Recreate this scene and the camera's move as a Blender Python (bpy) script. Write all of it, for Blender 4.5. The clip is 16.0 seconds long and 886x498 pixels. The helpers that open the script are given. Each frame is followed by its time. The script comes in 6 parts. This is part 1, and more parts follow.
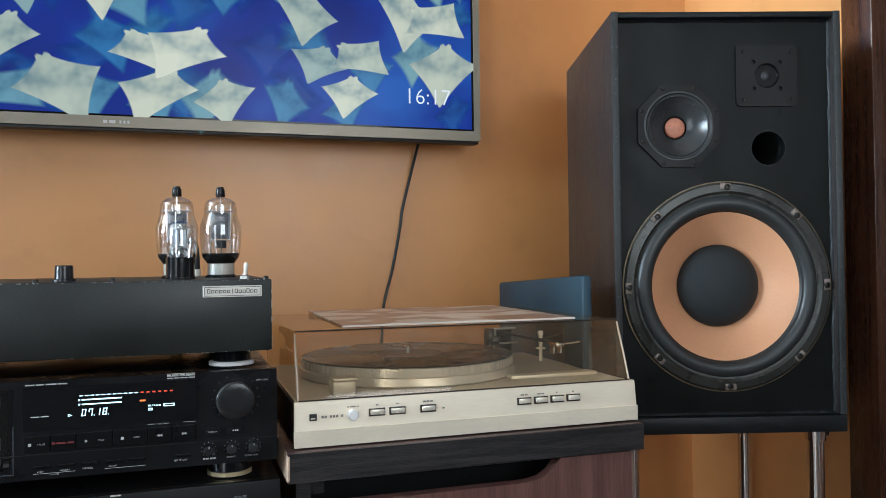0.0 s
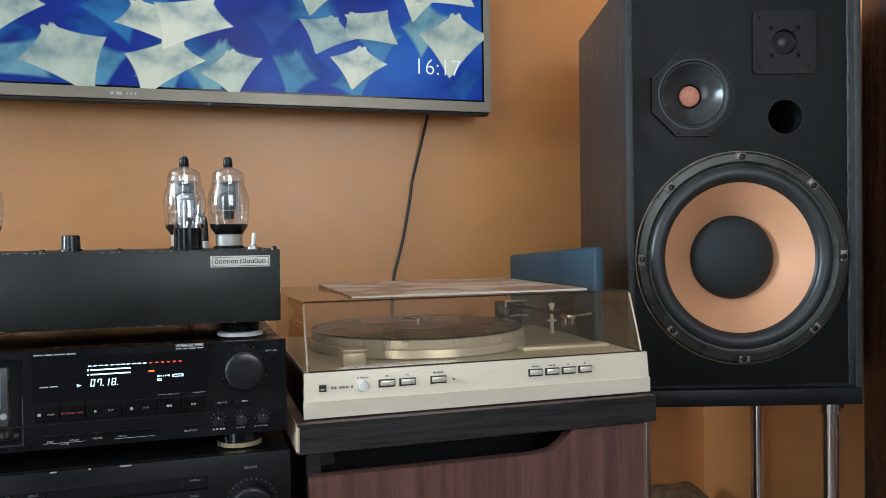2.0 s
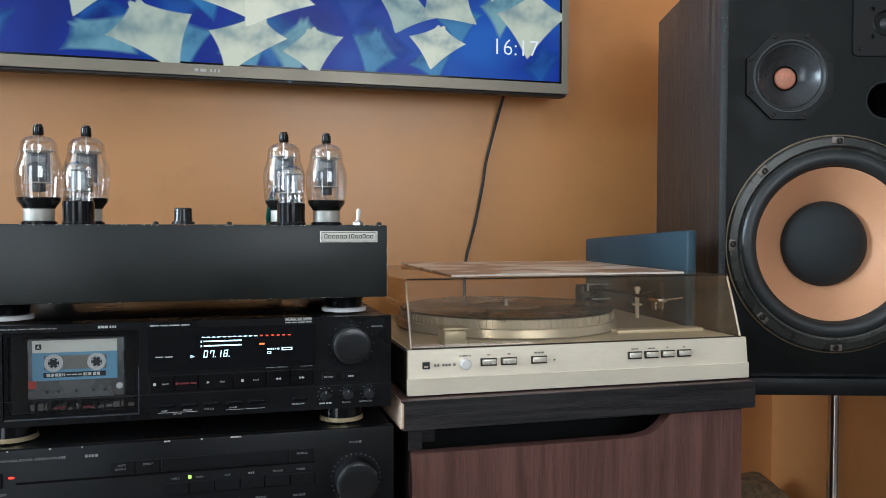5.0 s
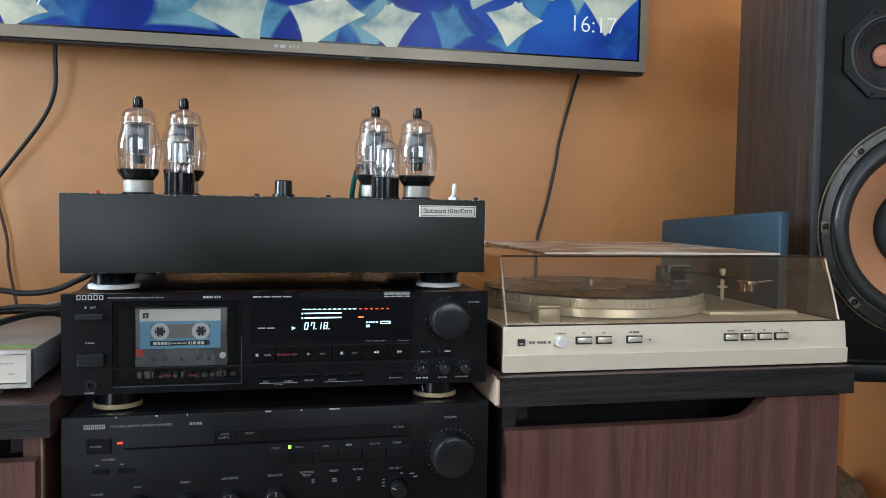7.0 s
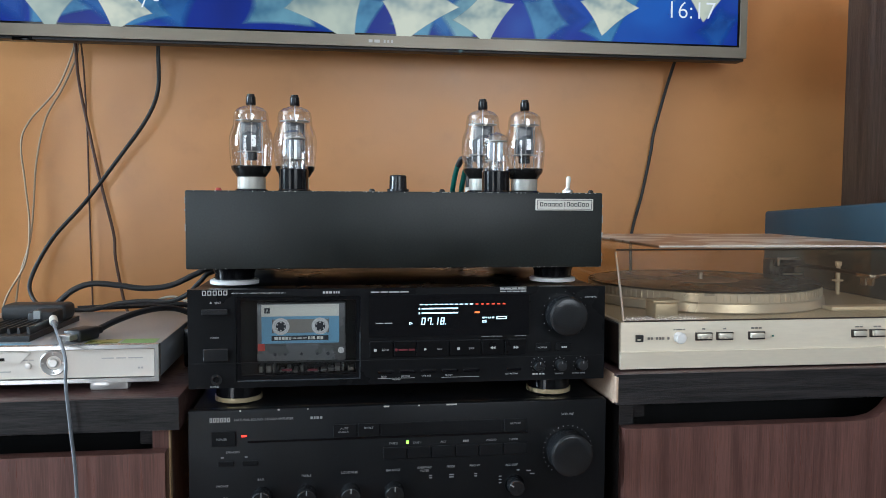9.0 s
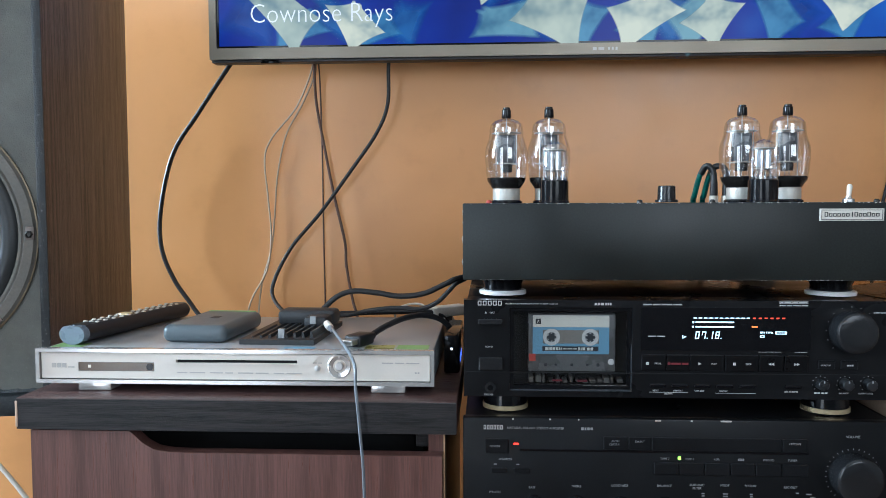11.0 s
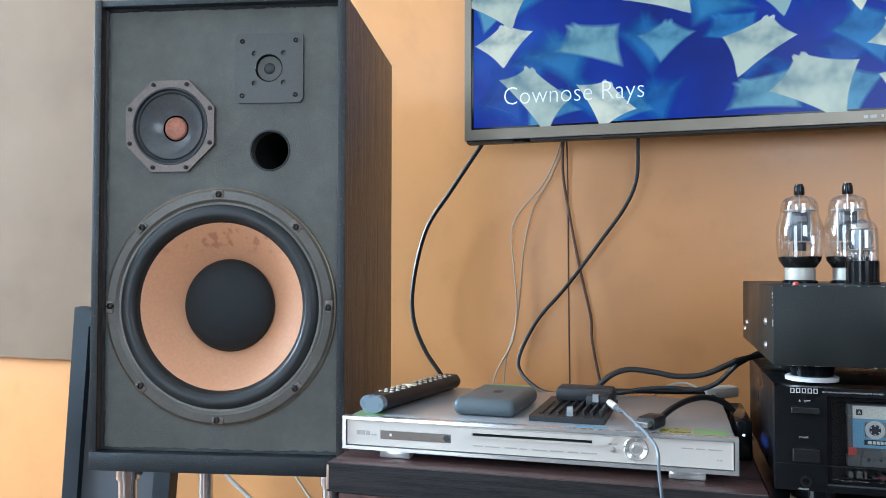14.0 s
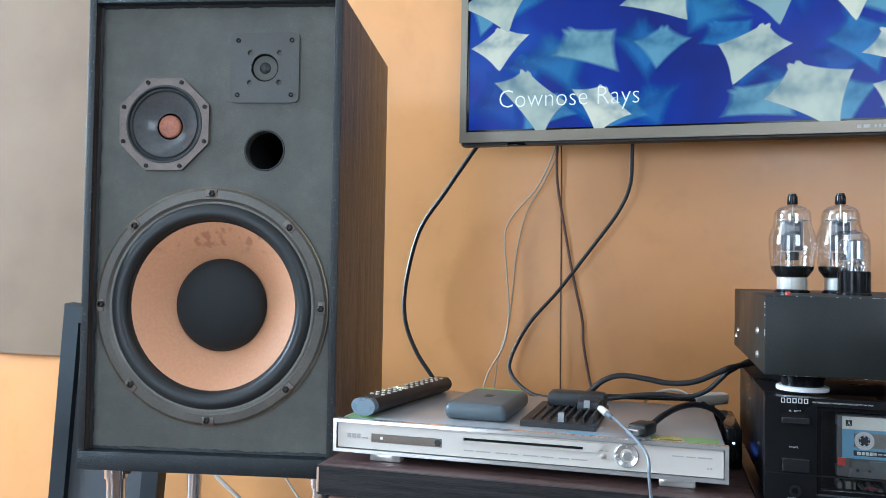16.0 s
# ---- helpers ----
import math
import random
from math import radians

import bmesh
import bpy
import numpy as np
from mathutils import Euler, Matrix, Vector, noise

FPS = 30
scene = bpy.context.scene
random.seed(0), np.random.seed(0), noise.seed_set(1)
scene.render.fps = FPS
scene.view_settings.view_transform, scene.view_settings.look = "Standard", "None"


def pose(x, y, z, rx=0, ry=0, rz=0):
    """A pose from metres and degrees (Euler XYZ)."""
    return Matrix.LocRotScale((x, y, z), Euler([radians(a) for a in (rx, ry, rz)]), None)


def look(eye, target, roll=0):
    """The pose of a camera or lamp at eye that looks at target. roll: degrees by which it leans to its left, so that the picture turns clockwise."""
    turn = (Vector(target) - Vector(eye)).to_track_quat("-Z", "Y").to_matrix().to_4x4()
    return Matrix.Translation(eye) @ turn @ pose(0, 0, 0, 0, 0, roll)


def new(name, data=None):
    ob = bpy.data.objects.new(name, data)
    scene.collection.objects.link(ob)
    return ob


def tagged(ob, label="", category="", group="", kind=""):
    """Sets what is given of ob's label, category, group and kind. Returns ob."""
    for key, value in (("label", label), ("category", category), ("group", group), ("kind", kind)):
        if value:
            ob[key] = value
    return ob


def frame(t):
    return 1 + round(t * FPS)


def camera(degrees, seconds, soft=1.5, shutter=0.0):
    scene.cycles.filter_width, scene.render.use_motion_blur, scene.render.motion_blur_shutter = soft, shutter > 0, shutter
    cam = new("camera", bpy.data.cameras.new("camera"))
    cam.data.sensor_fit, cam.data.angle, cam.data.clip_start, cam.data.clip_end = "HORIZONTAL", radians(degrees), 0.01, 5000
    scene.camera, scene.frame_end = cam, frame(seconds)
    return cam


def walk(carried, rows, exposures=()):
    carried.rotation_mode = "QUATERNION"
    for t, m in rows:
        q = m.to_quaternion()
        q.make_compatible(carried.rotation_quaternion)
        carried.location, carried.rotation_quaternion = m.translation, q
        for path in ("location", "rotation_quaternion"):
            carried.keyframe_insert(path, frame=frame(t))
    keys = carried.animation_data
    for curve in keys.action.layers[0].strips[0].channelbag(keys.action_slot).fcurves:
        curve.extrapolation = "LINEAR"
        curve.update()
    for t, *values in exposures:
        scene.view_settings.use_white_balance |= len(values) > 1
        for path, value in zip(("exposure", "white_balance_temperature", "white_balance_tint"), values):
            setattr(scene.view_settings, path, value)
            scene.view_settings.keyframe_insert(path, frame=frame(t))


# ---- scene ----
cam = camera(59.1, 16.0, soft=0.9)
PATH = [
    (0, (0.339, -0.888, 0.823), (0.964, 1.012, 0.853), -0.7),
    (0.5, (0.344, -0.888, 0.819), (0.954, 1.017, 0.84), -0.8),
    (1, (0.344, -0.887, 0.815), (0.955, 1.018, 0.822), -0.6),
    (1.5, (0.343, -0.882, 0.815), (0.94, 1.027, 0.802), -0.5),
    (2, (0.343, -0.876, 0.815), (0.942, 1.032, 0.786), -0.8),
    (2.5, (0.345, -0.867, 0.809), (0.949, 1.039, 0.752), -1.0),
    (3, (0.338, -0.865, 0.808), (0.928, 1.045, 0.737), -0.9),
    (5.5, (0.241, -0.838, 0.804), (0.746, 1.096, 0.742), 0.7),
    (6, (0.222, -0.831, 0.798), (0.705, 1.108, 0.723), 1.2),
    (6.5, (0.211, -0.83, 0.799), (0.672, 1.115, 0.714), 1.0),
    (7, (0.201, -0.824, 0.796), (0.631, 1.126, 0.691), 0.9),
    (7.5, (0.193, -0.822, 0.793), (0.599, 1.133, 0.676), 0.8),
    (8, (0.189, -0.811, 0.792), (0.555, 1.152, 0.67), 0.4),
    (10.5, (0.051, -0.802, 0.805), (0.07, 1.195, 0.683), 0.3),
    (11, (0.025, -0.803, 0.804), (-0.09, 1.191, 0.69), -0.2),
    (11.5, (-0.012, -0.812, 0.809), (-0.256, 1.171, 0.718), -0.5),
    (12, (-0.047, -0.828, 0.812), (-0.434, 1.133, 0.753), -0.6),
    (12.5, (-0.081, -0.838, 0.818), (-0.584, 1.097, 0.782), -1.0),
    (13, (-0.094, -0.84, 0.822), (-0.654, 1.08, 0.826), -0.9),
    (13.5, (-0.096, -0.835, 0.817), (-0.664, 1.082, 0.852), -0.4),
    (14, (-0.097, -0.837, 0.82), (-0.658, 1.082, 0.873), 0.1),
    (14.5, (-0.097, -0.837, 0.822), (-0.653, 1.083, 0.881), 0.5),
    (15, (-0.099, -0.837, 0.822), (-0.648, 1.086, 0.876), 0.7),
    (15.5, (-0.098, -0.835, 0.824), (-0.641, 1.089, 0.873), 0.9),
    (16, (-0.1, -0.837, 0.826), (-0.64, 1.088, 0.876), 1.0),
]
EXPOSURES = [(0.0, -0.33, 5750, 5), (3.0, -0.33, 5750, 5), (8.0, -0.36, 5800, 6), (10.5, -0.26, 5450, 6), (11.5, -0.14, 5450, 6), (12.5, -0.10, 5350, 5), (14.5, -0.12, 5250, 5), (16.0, -0.12, 5250, 5)]
walk(cam, [(t, look(eye, target, roll)) for t, eye, target, roll in PATH], EXPOSURES)

# ---------------------------------------------------------------- light
world = bpy.data.worlds.new("world")
scene.world = world
world.use_nodes = True
wn = world.node_tree
sky = wn.nodes.new("ShaderNodeTexSky")
sky.sky_type = "NISHITA"
sky.sun_disc = False
sky.sun_elevation, sky.sun_rotation = radians(38), radians(215)
wn.links.new(sky.outputs[0], wn.nodes["Background"].inputs[0])
wn.nodes["Background"].inputs[1].default_value = 0.12

# openings in the south wall: x from, to, z from, to, watts, colour
SOUTH = ((-1.60, -0.80, 0.10, 2.0, 19, (0.93, 0.95, 0.98)), (0.35, 1.38, 0.85, 2.0, 21, (0.97, 0.95, 0.92)))
WALL_N, WALL_S, WALL_E, WALL_W, CEIL = 0.66, -2.2, 1.45, -4.2, 2.55
WEST_Y0, WEST_Y1 = -1.25, 0.58                                  # window in the west wall


def area_lamp(name, eye, target, sx, sy, watts, color):
    lamp = bpy.data.lights.new(name, "AREA")
    lamp.shape, lamp.size, lamp.size_y, lamp.energy, lamp.color = "RECTANGLE", sx, sy, watts, color
    ob = new(name, lamp)
    ob.matrix_world = look(eye, target)
    return ob


for xa, xb, za, zb, watts, tone in SOUTH:
    area_lamp("window_daylight", ((xa + xb) / 2, WALL_S + 0.02, (za + zb) / 2), ((xa + xb) / 2, 0, (za + zb) / 2), xb - xa, zb - za, watts, tone)
area_lamp("side_window_daylight", (WALL_W + 0.02, (WEST_Y0 + WEST_Y1) / 2, 1.7), (0.0, (WEST_Y0 + WEST_Y1) / 2, 1.7), WEST_Y1 - WEST_Y0, 1.3, 475, (0.82, 0.93, 1.0))

# ---------------------------------------------------------------- materials


def node_mat(name):
    m = bpy.data.materials.new(name)
    m.use_nodes = True
    nt = m.node_tree
    return m, nt, nt.nodes["Principled BSDF"]


def ramp_node(nt, fac, stops):
    r = nt.nodes.new("ShaderNodeValToRGB")
    while len(r.color_ramp.elements) < len(stops):
        r.color_ramp.elements.new(0.5)
    for e, (p, c) in zip(r.color_ramp.elements, stops):
        e.position, e.color = p, (*c, 1)
    nt.links.new(fac, r.inputs[0])
    return r


def noise_node(nt, scale, detail=4, stretch=(1, 1, 1), rough=0.55):
    tc, mp, n = (nt.nodes.new("ShaderNode" + k) for k in ("TexCoord", "Mapping", "TexNoise"))
    mp.inputs["Scale"].default_value = stretch
    n.inputs["Scale"].default_value, n.inputs["Detail"].default_value, n.inputs["Roughness"].default_value = scale, detail, rough
    nt.links.new(tc.outputs["Object"], mp.inputs[0])
    nt.links.new(mp.outputs[0], n.inputs[0])
    return n


def scaled(c, k):
    return tuple(min(1, v * k) for v in c)


def surf(name, col, rough=0.5, metal=0.0, var=0.12, scale=9, fine=350, bump=0.08, stretch=(1, 1, 1), coat=0.0, spec=0.5, rvar=0.12):
    """A surface with slow and fine variation of colour, gloss and relief."""
    m, nt, b = node_mat(name)
    slow, grain = noise_node(nt, scale, 5), noise_node(nt, fine, 3, stretch)
    r1 = ramp_node(nt, slow.outputs[0], [(0.3, scaled(col, 1 - var)), (0.7, scaled(col, 1 + var))])
    r2 = ramp_node(nt, grain.outputs[0], [(0.3, (1 - var * 0.8,) * 3), (0.7, (1 + var * 0.5,) * 3)])
    mix = nt.nodes.new("ShaderNodeMixRGB")
    mix.blend_type = "MULTIPLY"
    mix.inputs[0].default_value = 1
    nt.links.new(r1.outputs[0], mix.inputs[1])
    nt.links.new(r2.outputs[0], mix.inputs[2])
    nt.links.new(mix.outputs[0], b.inputs["Base Color"])
    rr = ramp_node(nt, slow.outputs[0], [(0.25, (max(0.02, rough - rvar),) * 3), (0.75, (min(1, rough + rvar),) * 3)])
    nt.links.new(rr.outputs[0], b.inputs["Roughness"])
    b.inputs["Metallic"].default_value = metal
    b.inputs["Specular IOR Level"].default_value = spec
    b.inputs["Coat Weight"].default_value = coat
    b.inputs["Coat Roughness"].default_value = 0.08
    if bump:
        bp = nt.nodes.new("ShaderNodeBump")
        bp.inputs["Strength"].default_value, bp.inputs["Distance"].default_value = bump, 0.001
        nt.links.new(grain.outputs[0], bp.inputs["Height"])
        nt.links.new(bp.outputs[0], b.inputs["Normal"])
    return m


def wood(name, dark, light, stretch, rough=0.45, bump=0.25, coat=0.0, fine=120, spec=0.5):
    """Wood with long fine fibres and broad slow figure along one axis."""
    m, nt, b = node_mat(name)
    fib, fig = noise_node(nt, fine, 6, stretch, 0.65), noise_node(nt, fine * 0.12, 4, stretch, 0.5)
    add = nt.nodes.new("ShaderNodeMath")
    add.operation = "MULTIPLY_ADD"
    add.inputs[1].default_value = 0.55
    nt.links.new(fib.outputs[0], add.inputs[0])
    half = nt.nodes.new("ShaderNodeMath")
    half.operation = "MULTIPLY"
    half.inputs[1].default_value = 0.45
    nt.links.new(fig.outputs[0], half.inputs[0])
    nt.links.new(half.outputs[0], add.inputs[2])
    mid = tuple((a + c) / 2 for a, c in zip(dark, light))
    r = ramp_node(nt, add.outputs[0], [(0.41, dark), (0.5, mid), (0.59, light)])
    nt.links.new(r.outputs[0], b.inputs["Base Color"])
    rr = ramp_node(nt, fib.outputs[0], [(0.3, (rough + 0.12,) * 3), (0.7, (max(0.05, rough - 0.08),) * 3)])
    nt.links.new(rr.outputs[0], b.inputs["Roughness"])
    b.inputs["Coat Weight"].default_value = coat
    b.inputs["Coat Roughness"].default_value = 0.12
    b.inputs["Specular IOR Level"].default_value = spec
    bp = nt.nodes.new("ShaderNodeBump")
    bp.inputs["Strength"].default_value, bp.inputs["Distance"].default_value = bump, 0.0008
    nt.links.new(fib.outputs[0], bp.inputs["Height"])
    nt.links.new(bp.outputs[0], b.inputs["Normal"])
    return m


def clear(name, tint, gloss_rough=0.03, ior=1.45, haze=0.0):
    """Thin clear or smoked sheet: tinted passage with a Fresnel gloss."""
    m, nt, b = node_mat(name)
    nt.nodes.remove(b)
    tr, gl, mx, lw, fr = (nt.nodes.new("ShaderNode" + k) for k in ("BsdfTransparent", "BsdfGlossy", "MixShader", "LayerWeight", "Math"))
    tr.inputs[0].default_value = (*tint, 1)
    gl.inputs["Roughness"].default_value = gloss_rough
    lw.inputs[0].default_value = 0.5
    fr.operation = "MULTIPLY_ADD"
    power = nt.nodes.new("ShaderNodeMath")
    power.operation = "POWER"
    power.inputs[1].default_value = 4.0
    nt.links.new(lw.outputs["Facing"], power.inputs[0])
    nt.links.new(power.outputs[0], fr.inputs[0])
    fr.inputs[1].default_value, fr.inputs[2].default_value = 0.55, ((ior - 1) / (ior + 1)) ** 2 * 1.6
    nt.links.new(fr.outputs[0], mx.inputs[0])
    nt.links.new(tr.outputs[0], mx.inputs[1])
    nt.links.new(gl.outputs[0], mx.inputs[2])
    last = mx
    # diffuse veil in a fixed warm colour imitates light reflected by the sheet
    if haze:
        df, last = nt.nodes.new("ShaderNodeBsdfDiffuse"), nt.nodes.new("ShaderNodeMixShader")
        df.inputs[0].default_value = (0.60, 0.43, 0.27, 1)
        last.inputs[0].default_value = haze
        nt.links.new(mx.outputs[0], last.inputs[1])
        nt.links.new(df.outputs[0], last.inputs[2])
    nt.links.new(last.outputs[0], nt.nodes["Material Output"].inputs[0])
    return m


def glow(name, col, strength, rough=0.2):
    m, nt, b = node_mat(name)
    b.inputs["Base Color"].default_value = (*scaled(col, 0.05), 1)
    b.inputs["Emission Color"].default_value = (*col, 1)
    b.inputs["Emission Strength"].default_value = strength
    b.inputs["Roughness"].default_value = rough
    return m


def scuffed(name, col, rough, bump, fleck=0.05, spec=0.45):
    """Old black paint with a pitted skin, dusty patches and pale specks."""
    m, nt, b = node_mat(name)
    slow, speck, pits = noise_node(nt, 9, 7, rough=0.7), noise_node(nt, 240, 4, rough=0.75), noise_node(nt, 600, 3)
    r1 = ramp_node(nt, slow.outputs[0], [(0.32, scaled(col, 0.74)), (0.50, col), (0.70, scaled(col, 1.40))])
    r2 = ramp_node(nt, speck.outputs[0], [(0.60, (0.0,) * 3), (0.80, (fleck,) * 3)])
    mix = nt.nodes.new("ShaderNodeMixRGB")
    mix.blend_type = "ADD"
    mix.inputs[0].default_value = 1
    nt.links.new(r1.outputs[0], mix.inputs[1])
    nt.links.new(r2.outputs[0], mix.inputs[2])
    nt.links.new(mix.outputs[0], b.inputs["Base Color"])
    rr = ramp_node(nt, slow.outputs[0], [(0.3, (rough - 0.12,) * 3), (0.7, (rough + 0.15,) * 3)])
    nt.links.new(rr.outputs[0], b.inputs["Roughness"])
    b.inputs["Specular IOR Level"].default_value = spec
    bp = nt.nodes.new("ShaderNodeBump")
    bp.inputs["Strength"].default_value, bp.inputs["Distance"].default_value = bump, 0.001
    nt.links.new(pits.outputs[0], bp.inputs["Height"])
    nt.links.new(bp.outputs[0], b.inputs["Normal"])
    return m


def wall_paint(name, col):
    """Satin ochre paint with roller texture, faint clouds and scuffs."""
    m, nt, b = node_mat(name)
    slow, mid, fine = noise_node(nt, 1.6, 4), noise_node(nt, 14, 5), noise_node(nt, 420, 2)
    r1 = ramp_node(nt, slow.outputs[0], [(0.3, scaled(col, 0.92)), (0.7, scaled(col, 1.06))])
    r2 = ramp_node(nt, mid.outputs[0], [(0.28, (0.93,) * 3), (0.45, (1.0,) * 3), (0.75, (1.03,) * 3)])
    mix = nt.nodes.new("ShaderNodeMixRGB")
    mix.blend_type = "MULTIPLY"
    mix.inputs[0].default_value = 1
    nt.links.new(r1.outputs[0], mix.inputs[1])
    nt.links.new(r2.outputs[0], mix.inputs[2])
    nt.links.new(mix.outputs[0], b.inputs["Base Color"])
    rr = ramp_node(nt, mid.outputs[0], [(0.3, (0.30,) * 3), (0.7, (0.40,) * 3)])
    b.inputs["Specular IOR Level"].default_value = 0.6
    nt.links.new(rr.outputs[0], b.inputs["Roughness"])
    bp = nt.nodes.new("ShaderNodeBump")
    bp.inputs["Strength"].default_value, bp.inputs["Distance"].default_value = 0.12, 0.001
    nt.links.new(fine.outputs[0], bp.inputs["Height"])
    nt.links.new(bp.outputs[0], b.inputs["Normal"])
    return m


def screen_mat(name):
    """The lit panel: deep blue water, paler towards one side."""
    m, nt, b = node_mat(name)
    n = noise_node(nt, 3.2, 3)
    r = ramp_node(nt, n.outputs[0], [(0.3, (0.006, 0.018, 0.22)), (0.5, (0.010, 0.045, 0.46)), (0.72, (0.035, 0.19, 0.78))])
    nt.links.new(r.outputs[0], b.inputs["Emission Color"])
    b.inputs["Emission Strength"].default_value = 0.62
    b.inputs["Specular IOR Level"].default_value = 0.14
    b.inputs["Base Color"].default_value = (0.01, 0.01, 0.012, 1)
    b.inputs["Roughness"].default_value = 0.22
    return m


def sleeve_mat(name):
    m, nt, b = node_mat(name)
    n = noise_node(nt, 5.5, 2, (1, 1.6, 1))
    r = ramp_node(nt, n.outputs[0], [(0.44, (0.62, 0.54, 0.46)), (0.455, (0.30, 0.17, 0.10)), (0.54, (0.38, 0.23, 0.15)), (0.57, (0.66, 0.60, 0.52))])
    nt.links.new(r.outputs[0], b.inputs["Base Color"])
    b.inputs["Roughness"].default_value = 0.3
    return m


def stained_cone(name, col):
    """Orange paper with a few brown water stains near the upper edge."""
    m, nt, b = node_mat(name)
    tc, sep, fine, blot = (nt.nodes.new("ShaderNode" + k) for k in ("TexCoord", "SeparateXYZ", "TexNoise", "TexNoise"))
    nt.links.new(tc.outputs["Object"], sep.inputs[0])
    for n, sc in ((fine, 260), (blot, 58)):
        n.inputs["Scale"].default_value = sc
        nt.links.new(tc.outputs["Object"], n.inputs[0])
    high = ramp_node(nt, sep.outputs[2], [(0.295, (0, 0, 0)), (0.310, (1, 1, 1))])
    spots = ramp_node(nt, blot.outputs[0], [(0.53, (0, 0, 0)), (0.60, (1, 1, 1))])
    both = nt.nodes.new("ShaderNodeMath")
    both.operation = "MULTIPLY"
    nt.links.new(high.outputs[0], both.inputs[0])
    nt.links.new(spots.outputs[0], both.inputs[1])
    base = ramp_node(nt, fine.outputs[0], [(0.3, scaled(col, 0.95)), (0.7, scaled(col, 1.04))])
    mix = nt.nodes.new("ShaderNodeMixRGB")
    mix.inputs[2].default_value = (0.52, 0.24, 0.125, 1)
    nt.links.new(both.outputs[0], mix.inputs[0])
    nt.links.new(base.outputs[0], mix.inputs[1])
    nt.links.new(mix.outputs[0], b.inputs["Base Color"])
    b.inputs["Roughness"].default_value = 0.55
    return m


def tonal(name, stops, rough, fine=30, random_per_object=False):
    m, nt, b = node_mat(name)
    if random_per_object:
        src = nt.nodes.new("ShaderNodeObjectInfo").outputs["Random"]
    else:
        src = noise_node(nt, fine, 6).outputs[0]
    r = ramp_node(nt, src, stops)
    nt.links.new(r.outputs[0], b.inputs["Base Color"])
    b.inputs["Roughness"].default_value = rough
    return m


def ray_mat(name, tones, strength):
    """Glowing shapes of the screen picture, each in a tone of its own, mottled, with a soft border."""
    m, nt, b = node_mat(name)
    info, soft = nt.nodes.new("ShaderNodeObjectInfo"), nt.nodes.new("ShaderNodeAttribute")
    soft.attribute_name = "soft"
    r = ramp_node(nt, info.outputs["Random"], tones)
    n = noise_node(nt, 1.5, 3)
    r2 = ramp_node(nt, n.outputs[0], [(0.36, (0.34, 0.46, 0.60)), (0.48, (0.78, 0.82, 0.86)), (0.60, (1.0,) * 3)])
    mix = nt.nodes.new("ShaderNodeMixRGB")
    mix.blend_type = "MULTIPLY"
    mix.inputs[0].default_value = 1
    nt.links.new(r.outputs[0], mix.inputs[1])
    nt.links.new(r2.outputs[0], mix.inputs[2])
    nt.links.new(mix.outputs[0], b.inputs["Emission Color"])
    b.inputs["Emission Strength"].default_value = strength
    b.inputs["Specular IOR Level"].default_value = 0.14
    b.inputs["Base Color"].default_value = (0.01, 0.01, 0.012, 1)
    b.inputs["Roughness"].default_value = 0.22
    nt.links.new(soft.outputs["Fac"], b.inputs["Alpha"])
    return m


